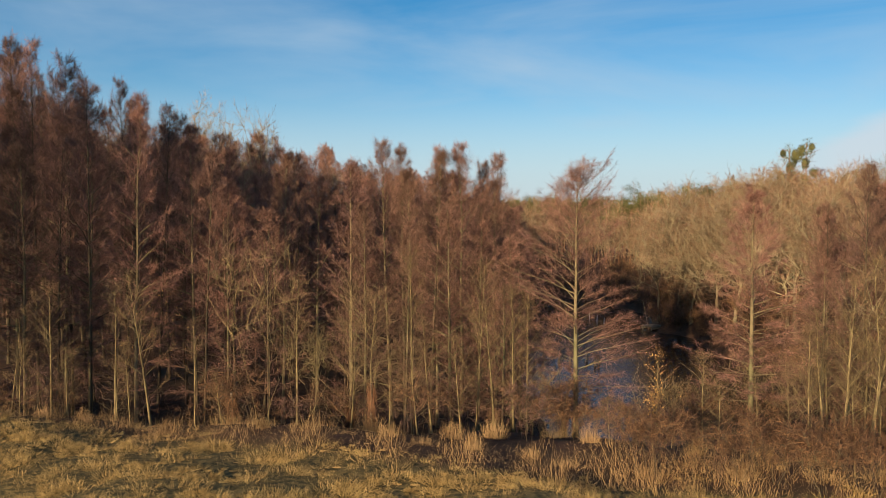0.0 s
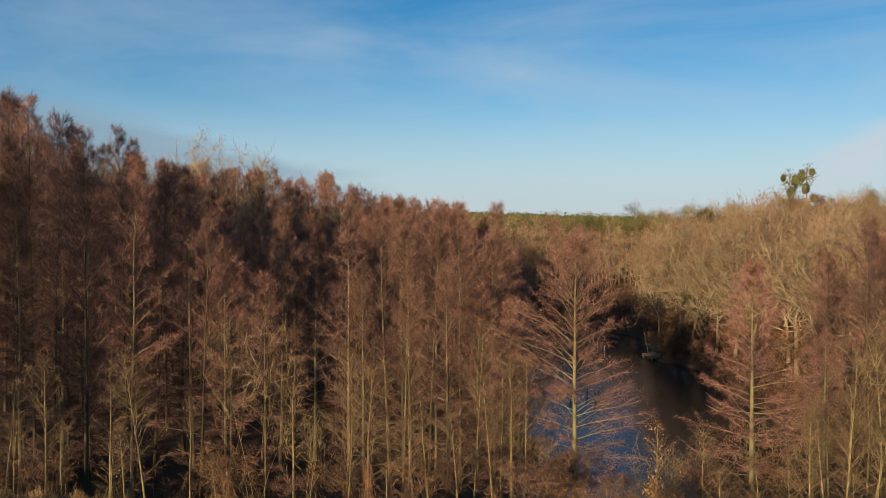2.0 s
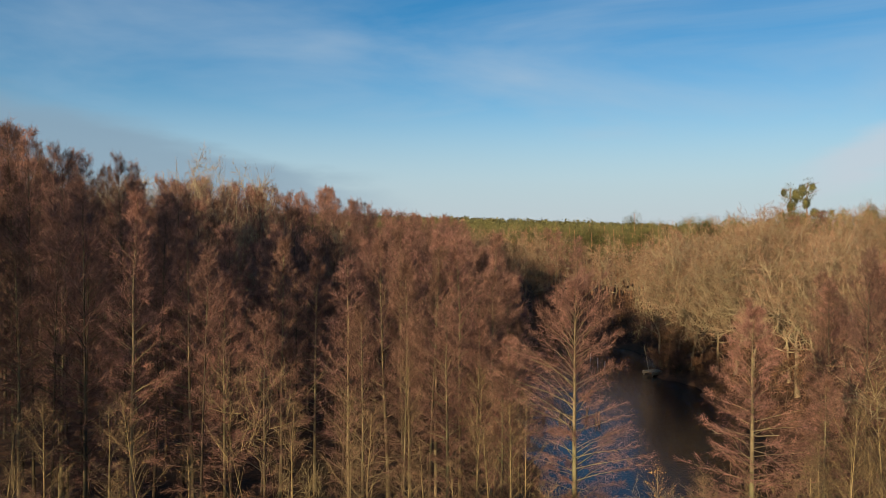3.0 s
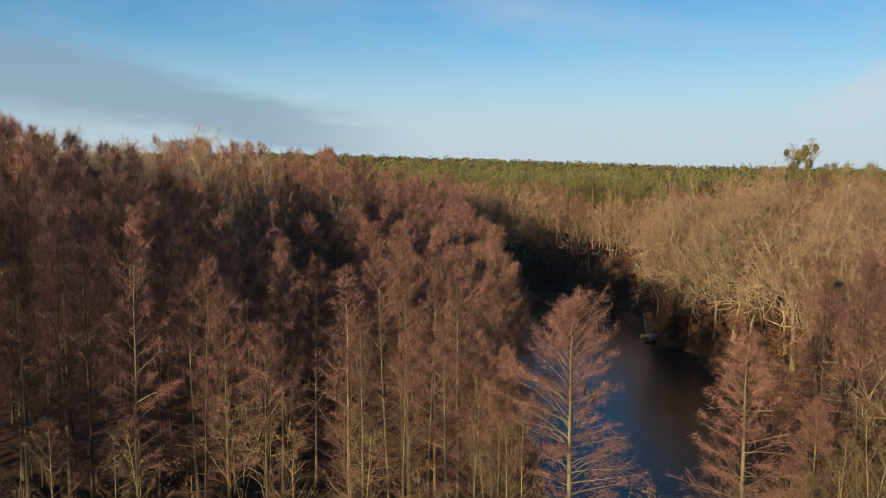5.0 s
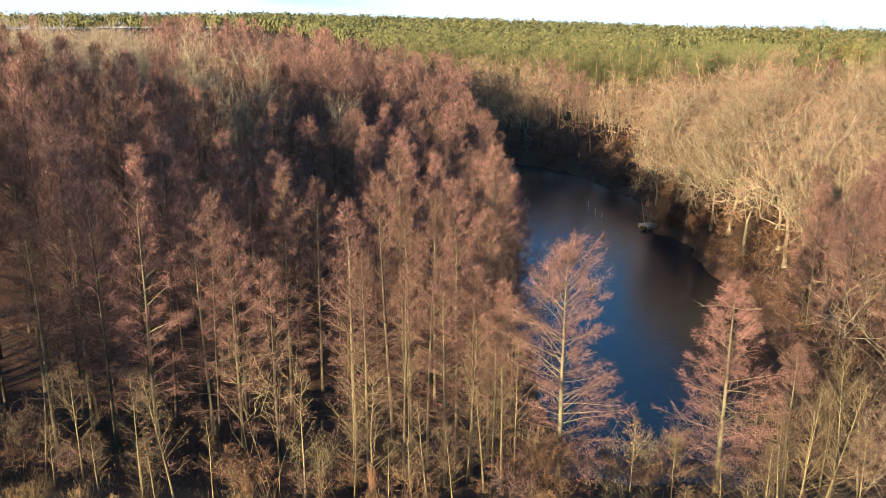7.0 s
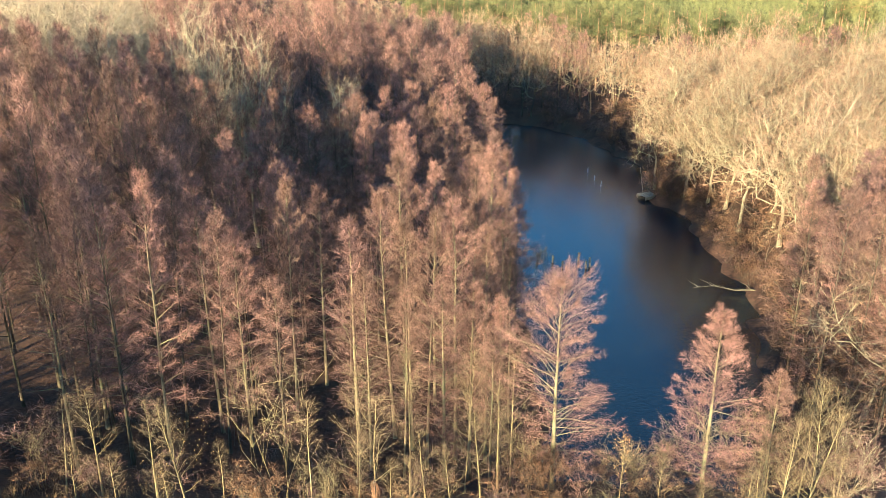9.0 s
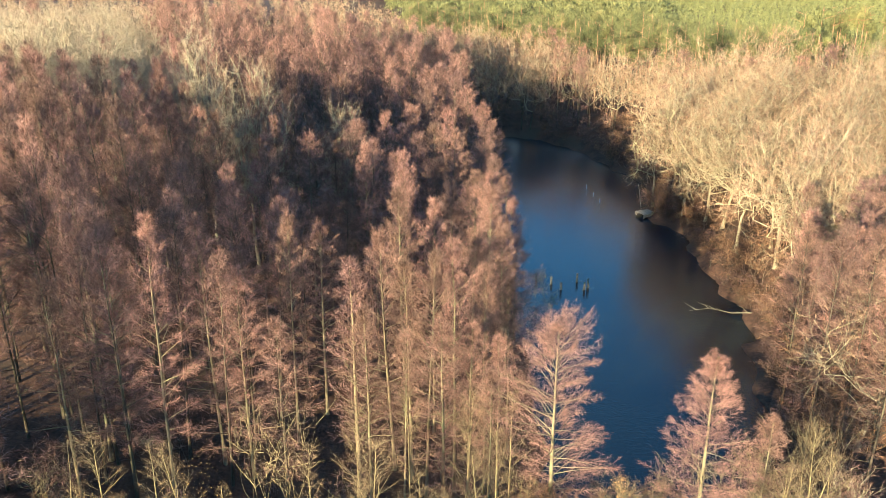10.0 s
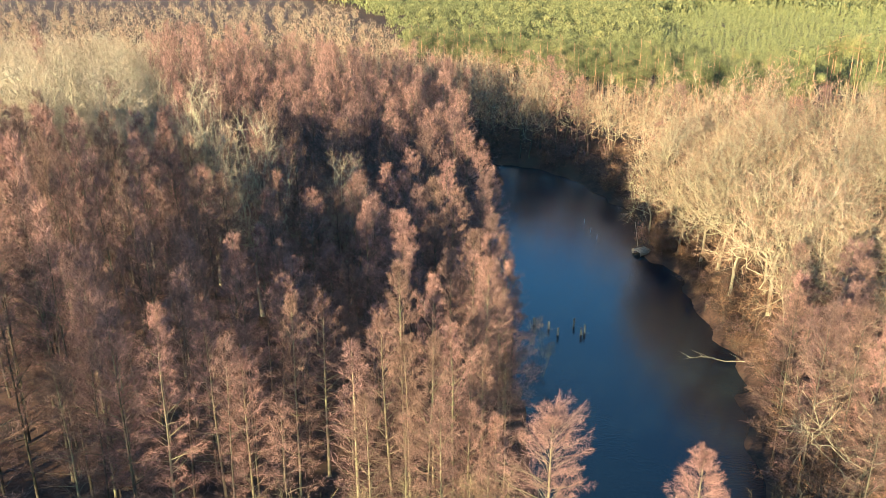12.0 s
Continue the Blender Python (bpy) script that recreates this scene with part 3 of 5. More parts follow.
def spread_meshes(height, radius, limbs=6, subs=6, subsub=5, nt=9, sides=1, tw=0.018, fork=0.3, bark=None, twig=None, base=0.02, kink=0.35, stems=1, up=0.7, tl=(0.3, 0.8), split=False, plain=False, side=0.016):
    """Trunk, crooked limbs and twigs of a spreading tree or many-stemmed shrub, standing at the origin."""
    g_trunk, g_br, limb_meshes = Geo(), Geo(), []
    bark, twig = bark or M_OAK_BARK, twig or M_OAK_TWIG
    r0 = height * base
    starts = []
    for s in range(stems):
        a = RNG.uniform(0, 2 * np.pi)
        out = 0.0 if stems == 1 else RNG.uniform(0.1, 0.35)
        n = 6
        pts = np.zeros((n, 3))
        pts[0] = (0.12 * s * math.cos(a), 0.12 * s * math.sin(a), 0)
        d = unit(np.array([math.cos(a) * out, math.sin(a) * out, 1.0]))
        top = height * (fork + 0.25) * RNG.uniform(0.85, 1.1)
        for i in range(1, n):
            d = unit(d + RNG.normal(0, 0.08, 3))
            pts[i] = pts[i - 1] + d * top / (n - 1)
        rad = r0 / math.sqrt(stems) * np.linspace(1, 0.55, n)
        rad[0] *= 1.35
        polytube(g_trunk, pts, rad, 7 if stems == 1 else 3 if plain else 5)
        starts.append((pts, rad))
    tw0, tw1 = [], []
    for pts, rad in starts:
        for b in range(limbs):
            f = RNG.uniform(fork / (fork + 0.25), 1.0) if b else 1.0
            i = min(int(f * 5), 4)
            p = pts[i] + (pts[i + 1] - pts[i]) * (f * 5 - i)
            az = b * 2.4 + RNG.uniform(0, 1.2)
            d = unit(np.array([math.cos(az), math.sin(az), up + RNG.uniform(-0.35, 0.6) + (0.8 if b == 0 else 0)]))
            reach = max(0.4, min(radius / max(math.hypot(d[0], d[1]), 0.2), (height - p[2]) / max(d[2], 0.15)) * RNG.uniform(0.8, 1.02))
            n = 4 if plain else 6
            line = [p]
            for s in range(n - 1):
                d = unit(d + RNG.normal(0, kink, 3) * np.array([1, 1, 0.7]) + np.array([0, 0, 0.10]))
                line.append(line[-1] + d * reach / (n - 1))
            line = np.array(line)
            lr = rad[-1] * 0.62 * np.linspace(1, 0.22, n)
            if split:
                g = Geo()
                polytube(g, line, lr, 5)
                limb_meshes.append(g.mesh("limb", bark, smooth=True))
            else:
                polytube(g_br, line, lr, 3 if plain else 4)
            for c in range(subs):
                cf = RNG.uniform(0.25, 1.0)
                i = min(int(cf * (n - 1)), n - 2)
                q = line[i] + (line[i + 1] - line[i]) * (cf * (n - 1) - i)
                e = unit(unit(line[i + 1] - line[i]) + RNG.normal(0, 0.7, 3) + np.array([0, 0, 0.25]))
                sl = reach * RNG.uniform(0.22, 0.45)
                mid = q + e * sl * 0.5
                e2 = unit(e + RNG.normal(0, kink, 3) + np.array([0, 0, 0.12]))
                end = mid + e2 * sl * 0.5
                rr = max(lr[i] * 0.5, 0.012)
                if plain:
                    spikes(g_br, [q], [end], rr, 3)
                else:
                    tubes(g_br, [q, mid], [mid, end], [rr, rr * 0.6], [rr * 0.6, 0.008], 3)
                g0 = np.where(RNG.uniform(0, 1, (subsub, 1)) < 0.5, q + (mid - q) * RNG.uniform(0.3, 1, (subsub, 1)), mid + (end - mid) * RNG.uniform(0, 1, (subsub, 1)))
                gd = unit(e2 + RNG.normal(0, 0.75, (subsub, 3)) + np.array([0, 0, 0.15]))
                g1 = g0 + gd * RNG.uniform(0.5, 1.1, (subsub, 1)) * min(1.2, 0.25 + 0.07 * height)
                spikes(g_br, g0, g1, side, 1 if not split else 3)
                h = RNG.uniform(0.1, 1, (subsub, nt, 1))
                a0 = g0[:, None] * (1 - h) + g1[:, None] * h
                a1 = a0 + unit(gd[:, None] + RNG.normal(0, 0.6, (subsub, nt, 3))) * RNG.uniform(*tl, (subsub, nt, 1))
                tw0.append(a0.reshape(-1, 3))
                tw1.append(a1.reshape(-1, 3))
    tw0, tw1 = np.concatenate(tw0), np.concatenate(tw1)
    g_br.slot = 1
    spikes(g_br, tw0, tw1, tw * RNG.uniform(0.7, 1.3, len(tw0)), sides)
    return g_trunk.mesh("trunk", bark, smooth=True), limb_meshes, g_br.mesh("crown", bark, twig)


def tree_kind(name, label, category, group, meshes):
    """A first tree of its kind, kept until it is planted."""
    e = thing(name, label, category, group, [("trunk", meshes[0], "")] + [("limb", me, "") for me in meshes[1]])
    crown = part("crown", meshes[2], e)
    tagged(crown, kind="stuff")
    e["free"] = 1
    return e


def stand(x, y, size, wide, turn, sink=0.15, tilt=0.0):
    return pose(x, y, ground_z(x, y) - sink, tilt, 0, turn) @ Matrix.Diagonal((wide, wide, size, 1))


def plant(proto, x, y, size=1.0, turn=None, sink=0.15, wide=None, tilt=0.0, label=""):
    """Stand a tree of this kind on the ground."""
    m = stand(x, y, size, size if wide is None else wide, RNG.uniform(0, 360) if turn is None else turn, sink, tilt)
    if proto.get("free"):
        del proto["free"]
        proto.matrix_basis = m
        ob = proto
    else:
        ob = copy_thing(proto, Matrix.Identity(4))
        ob.matrix_basis = m
    if label:
        ob["label"] = label
    return ob


class Thicket:
    """Many far or uncountable plants joined into one mesh."""

    def __init__(self):
        self.parts, self.kinds = [], {}

    def kind(self, key, meshes):
        """Keep the arrays of a plant's meshes to be set out later."""
        out = []
        for me in [meshes[0], *meshes[1], meshes[2]]:
            n, t = len(me.vertices), len(me.polygons)
            v = np.empty(n * 3, np.float32)
            me.vertices.foreach_get("co", v)
            size = np.empty(t, np.int32)
            me.polygons.foreach_get("loop_total", size)
            mat = np.empty(t, np.int32)
            me.polygons.foreach_get("material_index", mat)
            loops = np.empty(len(me.loops), np.int32)
            me.loops.foreach_get("vertex_index", loops)
            out.append((v.reshape(-1, 3), size, mat, loops, list(me.materials)))
        self.kinds[key] = out

    def put(self, key, m):
        a = np.array(m)
        for v, size, mat, loops, mats in self.kinds[key]:
            self.parts.append((v @ a[:3, :3].T + a[:3, 3], size, mat, loops, mats))

    def finish(self, name, label, category):
        if not self.parts:
            return
        mats = []
        for p in self.parts:
            for m in p[4]:
                if m not in mats:
                    mats.append(m)
        me = bpy.data.meshes.new(name)
        for m in mats:
            me.materials.append(m)
        offs = np.cumsum([0] + [len(p[0]) for p in self.parts])
        v = np.concatenate([p[0] for p in self.parts]).astype(np.float32)
        size = np.concatenate([p[1] for p in self.parts])
        loops = np.concatenate([p[3] + o for p, o in zip(self.parts, offs)]).astype(np.int32)
        mat = np.concatenate([np.array([mats.index(m) for m in p[4]], np.int32)[p[2]] for p in self.parts])
        me.vertices.add(len(v))
        me.vertices.foreach_set("co", v.ravel())
        me.loops.add(len(loops))
        me.loops.foreach_set("vertex_index", loops)
        me.polygons.add(len(size))
        me.polygons.foreach_set("loop_start", np.concatenate([[0], np.cumsum(size)[:-1]]).astype(np.int32))
        me.polygons.foreach_set("material_index", mat)
        me.polygons.foreach_set("use_smooth", np.zeros(len(size), bool))
        me.update(calc_edges=True)
        return tagged(new(name, me), label, category, kind="stuff")


L_ALDER = "bare alder with pale trunk and reddish catkin twigs"
H_ALDER = 14.0
FULL = (0.8, 1.0, 0.92, 0.62, 0.36, 0.06)
front_alders = [tree_kind("alder_tree", L_ALDER, "tree", "alders beside the pond", alder_meshes(H_ALDER, r, nb, 10, 20, 0.0066, lo, limbs=10, base=0.0088, tl=(0.18, 0.5), side=0.011, lean=0.035, rise=(0.25, 1.05), profile=FULL, flat=0.6))
                for r, nb, lo in ((2.3, 76, 0.2), (2.1, 70, 0.26), (2.6, 76, 0.14), (2.0, 66, 0.28), (2.3, 72, 0.2))]
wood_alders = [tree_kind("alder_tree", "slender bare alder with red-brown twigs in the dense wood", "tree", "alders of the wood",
                         alder_meshes(H_ALDER, r, nb, 10, 18, 0.0080, lo, M_SHADED_BARK, tw, rise=(0.25, 1.05), base=0.007, tl=(0.2, 0.55), full=0.85, side=0.013, limbs=8, profile=FULL, flat=0.6)) for r, nb, lo, tw in
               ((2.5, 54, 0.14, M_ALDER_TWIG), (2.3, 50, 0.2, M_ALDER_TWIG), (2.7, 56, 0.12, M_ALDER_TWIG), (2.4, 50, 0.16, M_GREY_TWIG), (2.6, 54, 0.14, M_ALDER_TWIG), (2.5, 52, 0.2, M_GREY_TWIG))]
spreading = [tree_kind("alder_tree", "young alder with wide tiers of catkin branches on the shore", "tree", "alders beside the pond",
                       alder_meshes(13.0, r, nb, 14, 24, 0.0058, lo, thick=0.0085, rise=(0.15, 1.0), base=0.0118, limbs=16, tl=(0.15, 0.42), profile=pf, side=0.009, flat=0.8)) for r, nb, lo, pf in ((3.3, 104, 0.12, (0.55, 0.95, 0.98, 0.76, 0.5, 0.14)), (3.0, 84, 0.14, (0.6, 1.0, 0.82, 0.5, 0.26, 0.08)))]
H_OAK = 17.0
oaks = [tree_kind("oak_tree", "bare oak with crooked sunlit limbs on the bank", "tree", "oaks on the bank",
                  oak_meshes(H_OAK, r, li, 10, 7, 9, 0.0135, fk, base=0.0115, deep=0.52)) for r, li, fk in ((5.6, 9, 0.2), (4.8, 8, 0.26), (6.2, 10, 0.18), (5.2, 9, 0.3), (4.2, 8, 0.3))]
pale_trees = [tree_kind("poplar_tree", "tall bare poplar with whitish limbs above the wood", "tree", "pale trees of the wood",
                        oak_meshes(19.0, r, 11, 10, 8, 10, 0.0125, 0.3, M_PALE_BARK, M_PALE_TWIG, 0.0105, (0.4, 1.0), side=0.02, deep=0.5)) for r in (4.8, 5.6)]
far_wood = Thicket()
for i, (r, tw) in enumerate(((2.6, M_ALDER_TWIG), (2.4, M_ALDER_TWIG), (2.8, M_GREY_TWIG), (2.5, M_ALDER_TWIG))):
    far_wood.kind(("alder", i), alder_meshes(H_ALDER, r, 38, 7, 8, 0.018, 0.2, M_SHADED_BARK, tw, rise=(0.55, 1.3), base=0.007, tl=(0.3, 0.7), plain=True, profile=(0.6, 0.9, 1.0, 0.75, 0.48, 0.12), full=0.7, side=0.02))
# far oak stems use the bark with shade in its colour
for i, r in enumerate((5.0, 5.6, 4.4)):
    far_wood.kind(("oak", i), oak_meshes(H_OAK, r, 7, 6, 5, 5, 0.038, 0.26, stem=M_SHADED_BARK, base=0.010, tl=(0.5, 1.1), plain=True, side=0.03, deep=0.52))
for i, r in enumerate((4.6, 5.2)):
    far_wood.kind(("small", i), oak_meshes(H_OAK, r, 5, 4, 3, 4, 0.085, 0.25, stem=M_SHADED_BARK, base=0.010, tl=(0.7, 1.4), plain=True, side=0.05, deep=0.5))


# -- named trees by the shore: x, y, height of the top
for kind, x, y, top, wide in (
        (spreading[0], 6.7, 39.7, 10.9, 1.0), (spreading[1], 14.7, 37.6, 10.1, 0.95), (spreading[1], 17.8, 37.0, 6.9, 0.7)):
    plant(kind, x, y, (top - ground_z(x, y)) / 13.0, wide=wide)
for i, (x, y, top) in enumerate((
        (1.1, 47.0, 12.9), (-0.8, 45.5, 12.6), (-3.1, 48.5, 13.3), (-2.7, 56, 13.6), (3.5, 58, 13.2), (-0.4, 54, 13.3), (3.2, 47.5, 11.0), (2.2, 50.5, 12.2), (-1.8, 47.2, 11.5),
        (-10.5, 51.5, 12.9), (-17.4, 44.5, 15.4), (-15.0, 48, 14.2), (-23, 48, 15.3), (-28.6, 53, 17.3), (-20.4, 45.5, 13.0), (-12.8, 47, 11.0), (-22.3, 42, 12.6), (-8.8, 55, 11.5),
        (-2.2, 44, 8.6), (0.4, 43.4, 9.2), (2.0, 44.6, 8.4), (4.0, 45.4, 7.6), (-4.4, 44.6, 9.4), (3.2, 42.8, 6.4), (5.2, 53, 7.6), (5.2, 60, 9.6), (6.0, 66.5, 9.6), (6.3, 74, 9.4), (4.4, 70, 11.0), (27.6, 52, 12.0), (29.6, 51, 12.6), (31.4, 50, 12.2), (30.4, 55, 11.0), (33.4, 53, 12.4), (29.2, 60, 9.5), (32.6, 58, 11.0), (31.8, 65, 9.0), (35.0, 62, 11.4), (34.0, 71, 9.6), (37, 66, 11.6))):
    # alders on the right bank take the kind whose bark colour holds shade
    plant(wood_alders[i % 6] if x > 27 else front_alders[i % 5], x, y, (top - ground_z(x, y)) / H_ALDER, wide=RNG.uniform(0.85, 1.1) * (0.8 if top < 9 else 1), tilt=RNG.normal(0, 1.6))
grey = tree_kind("ash_tree", "slim grey bare tree before the dark wood", "tree", "", alder_meshes(13, 1.9, 60, 9, 8, 0.0105, 0.2, twig=M_GREY_TWIG, rise=(0.6, 1.4), limbs=6))
plant(grey, -5.4, 46.5, (11.8 - ground_z(-5.4, 46.5)) / 13)
for i, (x, y, top, wide) in enumerate(((-20.5, 84, 20.2, 1.0), (-27.5, 92, 22.2, 0.8), (-10.6, 88, 14.4, 0.8))):
    plant(pale_trees[i % 2], x, y, (top - ground_z(x, y)) / 19.0, wide=wide)
for y in np.arange(98, 172, 8.0):
    for x in np.arange(-0.62 * y, -0.34 * y + 5 * math.sin(y), 7.5):
        px, py = x + RNG.uniform(-2.5, 2.5), y + RNG.uniform(-2.5, 2.5)
        plant(pale_trees[RNG.integers(2)], px, py, (np.interp(py, [87, 165], [22.5, 20.0]) + RNG.uniform(-2.0, 0.8) - ground_z(px, py)) / 19.0, wide=RNG.uniform(0.95, 1.25))


# -- the woods, spread at random over their ground
PLACED = []


def free_spot(x, y, gap):
    for a, b in PLACED[-400:]:
        if (a - x) ** 2 + (b - y) ** 2 < gap * gap:
            return False
    PLACED.append((x, y))
    return True


def wedge(y, extra=5.0):
    return 0.575 * y + extra


def left_top(x, y):
    """Height of the canopy over the left wood."""
    return float(np.interp(x, [-60, -40, -32, -25, -20, -12, -5, 1, 8], [24.4, 23.4, 22.3, 20.1, 17.6, 13.8, 12.8, 12.8, 8.5]) + np.interp(y, [50, 90, 125, 160], [0, 1.0, 3.0, 3.4]) - np.interp(y, [60, 70, 84, 92], [0, 1.6, 2.4, 4.5]) * np.interp(x, [-26, -20], [1, 0]))


def left_wood():
    y = 41.0
    while y < 168:
        step = 4.1 if y < 88 else 4.8
        x = -wedge(y, 6)
        while x < 9:
            px, py = x + RNG.uniform(-0.42, 0.42) * step, y + RNG.uniform(-0.42, 0.42) * step
            x += step
            near_edge = 42.5 if px < -9 else 56.0
            if py < near_edge or pond_distance(px, py) < 1.5 or not free_spot(px, py, 1.9):
                continue
            if px < -0.35 * py and py > 95 and RNG.uniform() < 0.94:
                continue
            if -9.5 < px < -4 and 52 < py < 74:
                drop = 5.0
            elif -27 < px < -18 and 66 < py < 82:
                drop = 2.2
            elif -24 < px < -9 and 56 < py < 78:
                drop = 2.2
            else:
                drop = 0.6
            top = left_top(px, py) - drop - RNG.uniform(0, 1.0) ** 1.8 * 4.2
            size = (top - ground_z(px, py)) / H_ALDER
            wide = RNG.uniform(0.88, 1.12) if py < 70 else RNG.uniform(1.0, 1.3)
            if py < 108:
                plant(wood_alders[RNG.integers(6)], px, py, size, wide=wide, tilt=RNG.normal(0, 1.8))
            else:
                far_wood.put(("alder", int(RNG.integers(4))), stand(px, py, size, wide, RNG.uniform(0, 360)))
        y += step


def outer_shade_trees():
    """Unseen trees added beside the meadow, outside the view, to shade the ones ahead."""
    for n in range(32):
        py = RNG.uniform(24, 46)
        px = -0.575 * py - RNG.uniform(6.5, 30)
        far_wood.put(("alder", int(RNG.integers(4))), stand(px, py, RNG.uniform(1.15, 1.5), RNG.uniform(1.0, 1.4), RNG.uniform(0, 360)))


def low_shade():
    """Young alders outside the view that keep the foot of the wood in shade."""
    for n in range(7):
        py = RNG.uniform(25, 40)
        px = -0.575 * py - RNG.uniform(5.0, 13)
        far_wood.put(("alder", int(RNG.integers(4))), stand(px, py, RNG.uniform(0.5, 0.72), RNG.uniform(1.0, 1.5), RNG.uniform(0, 360)))


def right_wood():
    y = 45.0
    while y < 178:
        step = 5.0 if y < 100 else 5.6
        x = 20.0
        while x < wedge(y, 7):
            px, py = x + RNG.uniform(-0.42, 0.42) * step, y + RNG.uniform(-0.42, 0.42) * step
            x += step
            d = float(pond_distance(np.array([px]), np.array([py]))[0])
            if px < 29 and py < 130 or d < 1.2 or py > pine_edge(px) or not free_spot(px, py, 3.0):
                continue
            if abs(px - 49.5) < 4 and abs(py - 86) < 5:
                continue
            top = np.interp(py, [45, 60, 80, 110, 150], [8.5, 11.5, 14.0, 15.8, 15.3]) + float(np.interp(px, [40, 55], [0, 2.0])) + RNG.uniform(-3.2, 0.2) - (4.0 if d < 4 else 0) - 3.0 * float(np.interp(px / py, [0.24, 0.33], [1, 0]))
            h = top - ground_z(px, py)
            if RNG.uniform() < (0.35 if py < 72 else 0.86 if d > 5 else 0.45):
                w = h / H_OAK * RNG.uniform(0.95, 1.2)
                if py < 128:
                    plant(oaks[RNG.integers(5)], px, py, h / H_OAK, wide=w)
                else:
                    far_wood.put(("oak", int(RNG.integers(3))), stand(px, py, h / H_OAK, w, RNG.uniform(0, 360)))
            else:
                w = RNG.uniform(0.95, 1.35)
                if py < 110:
                    plant(wood_alders[RNG.integers(6)], px, py, h * 0.93 / H_ALDER, wide=w)
                else:
                    far_wood.put(("alder", int(RNG.integers(4))), stand(px, py, h * 0.93 / H_ALDER, w, RNG.uniform(0, 360)))
        y += step


def pine_edge(x):
    return float(np.interp(x, [-200, -110, -45, -12, 15, 32, 45, 60, 80, 120], [600, 520, 410, 240, 215, 185, 165, 140, 126, 122]))


def back_wood():
    y = 166.0
    while y < 640:
        step = 6.0 if y < 200 else 7.6 if y < 280 else 9.5 if y < 400 else 12.0
        x = -wedge(y, 6)
        while x < 46:
            px, py = x + RNG.uniform(-0.45, 0.45) * step, y + RNG.uniform(-0.45, 0.45) * step
            x += step
            if float(pond_distance(np.array([px]), np.array([py]))[0]) < 2 or py > pine_edge(px) or (px > 30 and py < 178):
                continue
            top = 12.6 + RNG.uniform(-2.6, 0.8)
            h = top - ground_z(px, py)
            if py > 225:
                far_wood.put(("small", int(RNG.integers(2))), stand(px, py, h / H_OAK, h / H_OAK * RNG.uniform(0.95, 1.3), RNG.uniform(0, 360)))
            elif RNG.uniform() < 0.85:
                far_wood.put(("oak", int(RNG.integers(3))), stand(px, py, h / H_OAK, h / H_OAK * RNG.uniform(0.85, 1.15), RNG.uniform(0, 360)))
            else:
                far_wood.put(("alder", int(RNG.integers(4))), stand(px, py, h / H_ALDER, RNG.uniform(1.1, 1.4), RNG.uniform(0, 360)))
        y += step


left_wood()
outer_shade_trees()
low_shade()
right_wood()
back_wood()
# the unseen shade trees are joined into this mesh too
far_wood.finish("distant_wood", "distant bare alders and oaks standing close together, with added shade trees out of view", "woodland")


# ---------------------------------------------------------------- pines
def pine_crown(geo, x, y, z, height, radius, n, size, tall=0.5, airy=1.0):
    """Clumps of needle tufts round a crown whose top is at z + height."""
    if n < 60:
        clumps = [(0, 0, 1 - tall * 0.5, 1.0, tall * 0.5)]
    else:
        clumps = [(0, 0, 0.9, 0.5, 0.10)]
        for i in range(6 if n < 300 else 11):
            a, h = RNG.uniform(0, 6.3), RNG.uniform(1 - tall, 0.92)
            o = RNG.uniform(0.25, 0.75) * (1.15 - (h - (1 - tall)) / tall * 0.6)
            clumps.append((math.cos(a) * o, math.sin(a) * o, h, RNG.uniform(0.24, 0.45) * airy, RNG.uniform(0.03, 0.065) * airy))
    per = max(n // len(clumps), 8)
    for cx, cy, ch, cr, cv in clumps:
        d = unit(RNG.normal(0, 1, (per, 3)))
        c = np.array([x + cx * radius, y + cy * radius, z + ch * height]) + d * np.array([cr * radius, cr * radius, cv * height]) * RNG.uniform(0.55, 1.0, (per, 1))
        b0 = unit(d + RNG.normal(0, 0.38, (per, 3)))
        a, t = frames_of(b0)
        b = b0
        s = size * RNG.uniform(0.6, 1.3, (per, 1))
        v = np.stack([c - a * s * 0.4 - t * s * 0.5, c + a * s * 0.4 - t * s * 0.5, c + t * s * 0.9 + b * s * 0.35], axis=1)
        geo.add(v, np.arange(3 * per).reshape(-1, 3))


def pine_meshes(height, radius, n, size, tall, airy=1.0):
    g_t, g_c, lb = Geo(), Geo(), []
    k = np.linspace(0, 1, 8)
    pts = np.column_stack([np.cumsum(RNG.normal(0, 0.06, (8, 2)), axis=0), k * height * 0.95])
    polytube(g_t, pts, height * 0.012 * (1 - k * 0.8), 7)
    for i in range(5):
        h = RNG.uniform(1 - tall, 0.93) * height
        a = RNG.uniform(0, 6.3)
        p = np.array([np.interp(h, pts[:, 2], pts[:, 0]), np.interp(h, pts[:, 2], pts[:, 1]), h])
        e = p + np.array([math.cos(a), math.sin(a), 0.35]) * radius * RNG.uniform(0.5, 0.9)
        g = Geo()
        tubes(g, [p], [e], 0.07, 0.02, 4)
        lb.append(g.mesh("limb", M_PINE_BARK))
    pine_crown(g_c, 0, 0, 0, height, radius, n, size, tall, airy)
    return g_t.mesh("trunk", M_PINE_BARK, smooth=True), lb, g_c.mesh("crown", M_NEEDLES)


def open_ground(x, y):
    """Felled patches in the pine wood."""
    return (0.26 < x / y < 0.35 and 188 < y < 216) or (0.46 < x / y < 0.62 and 134 < y < 183)


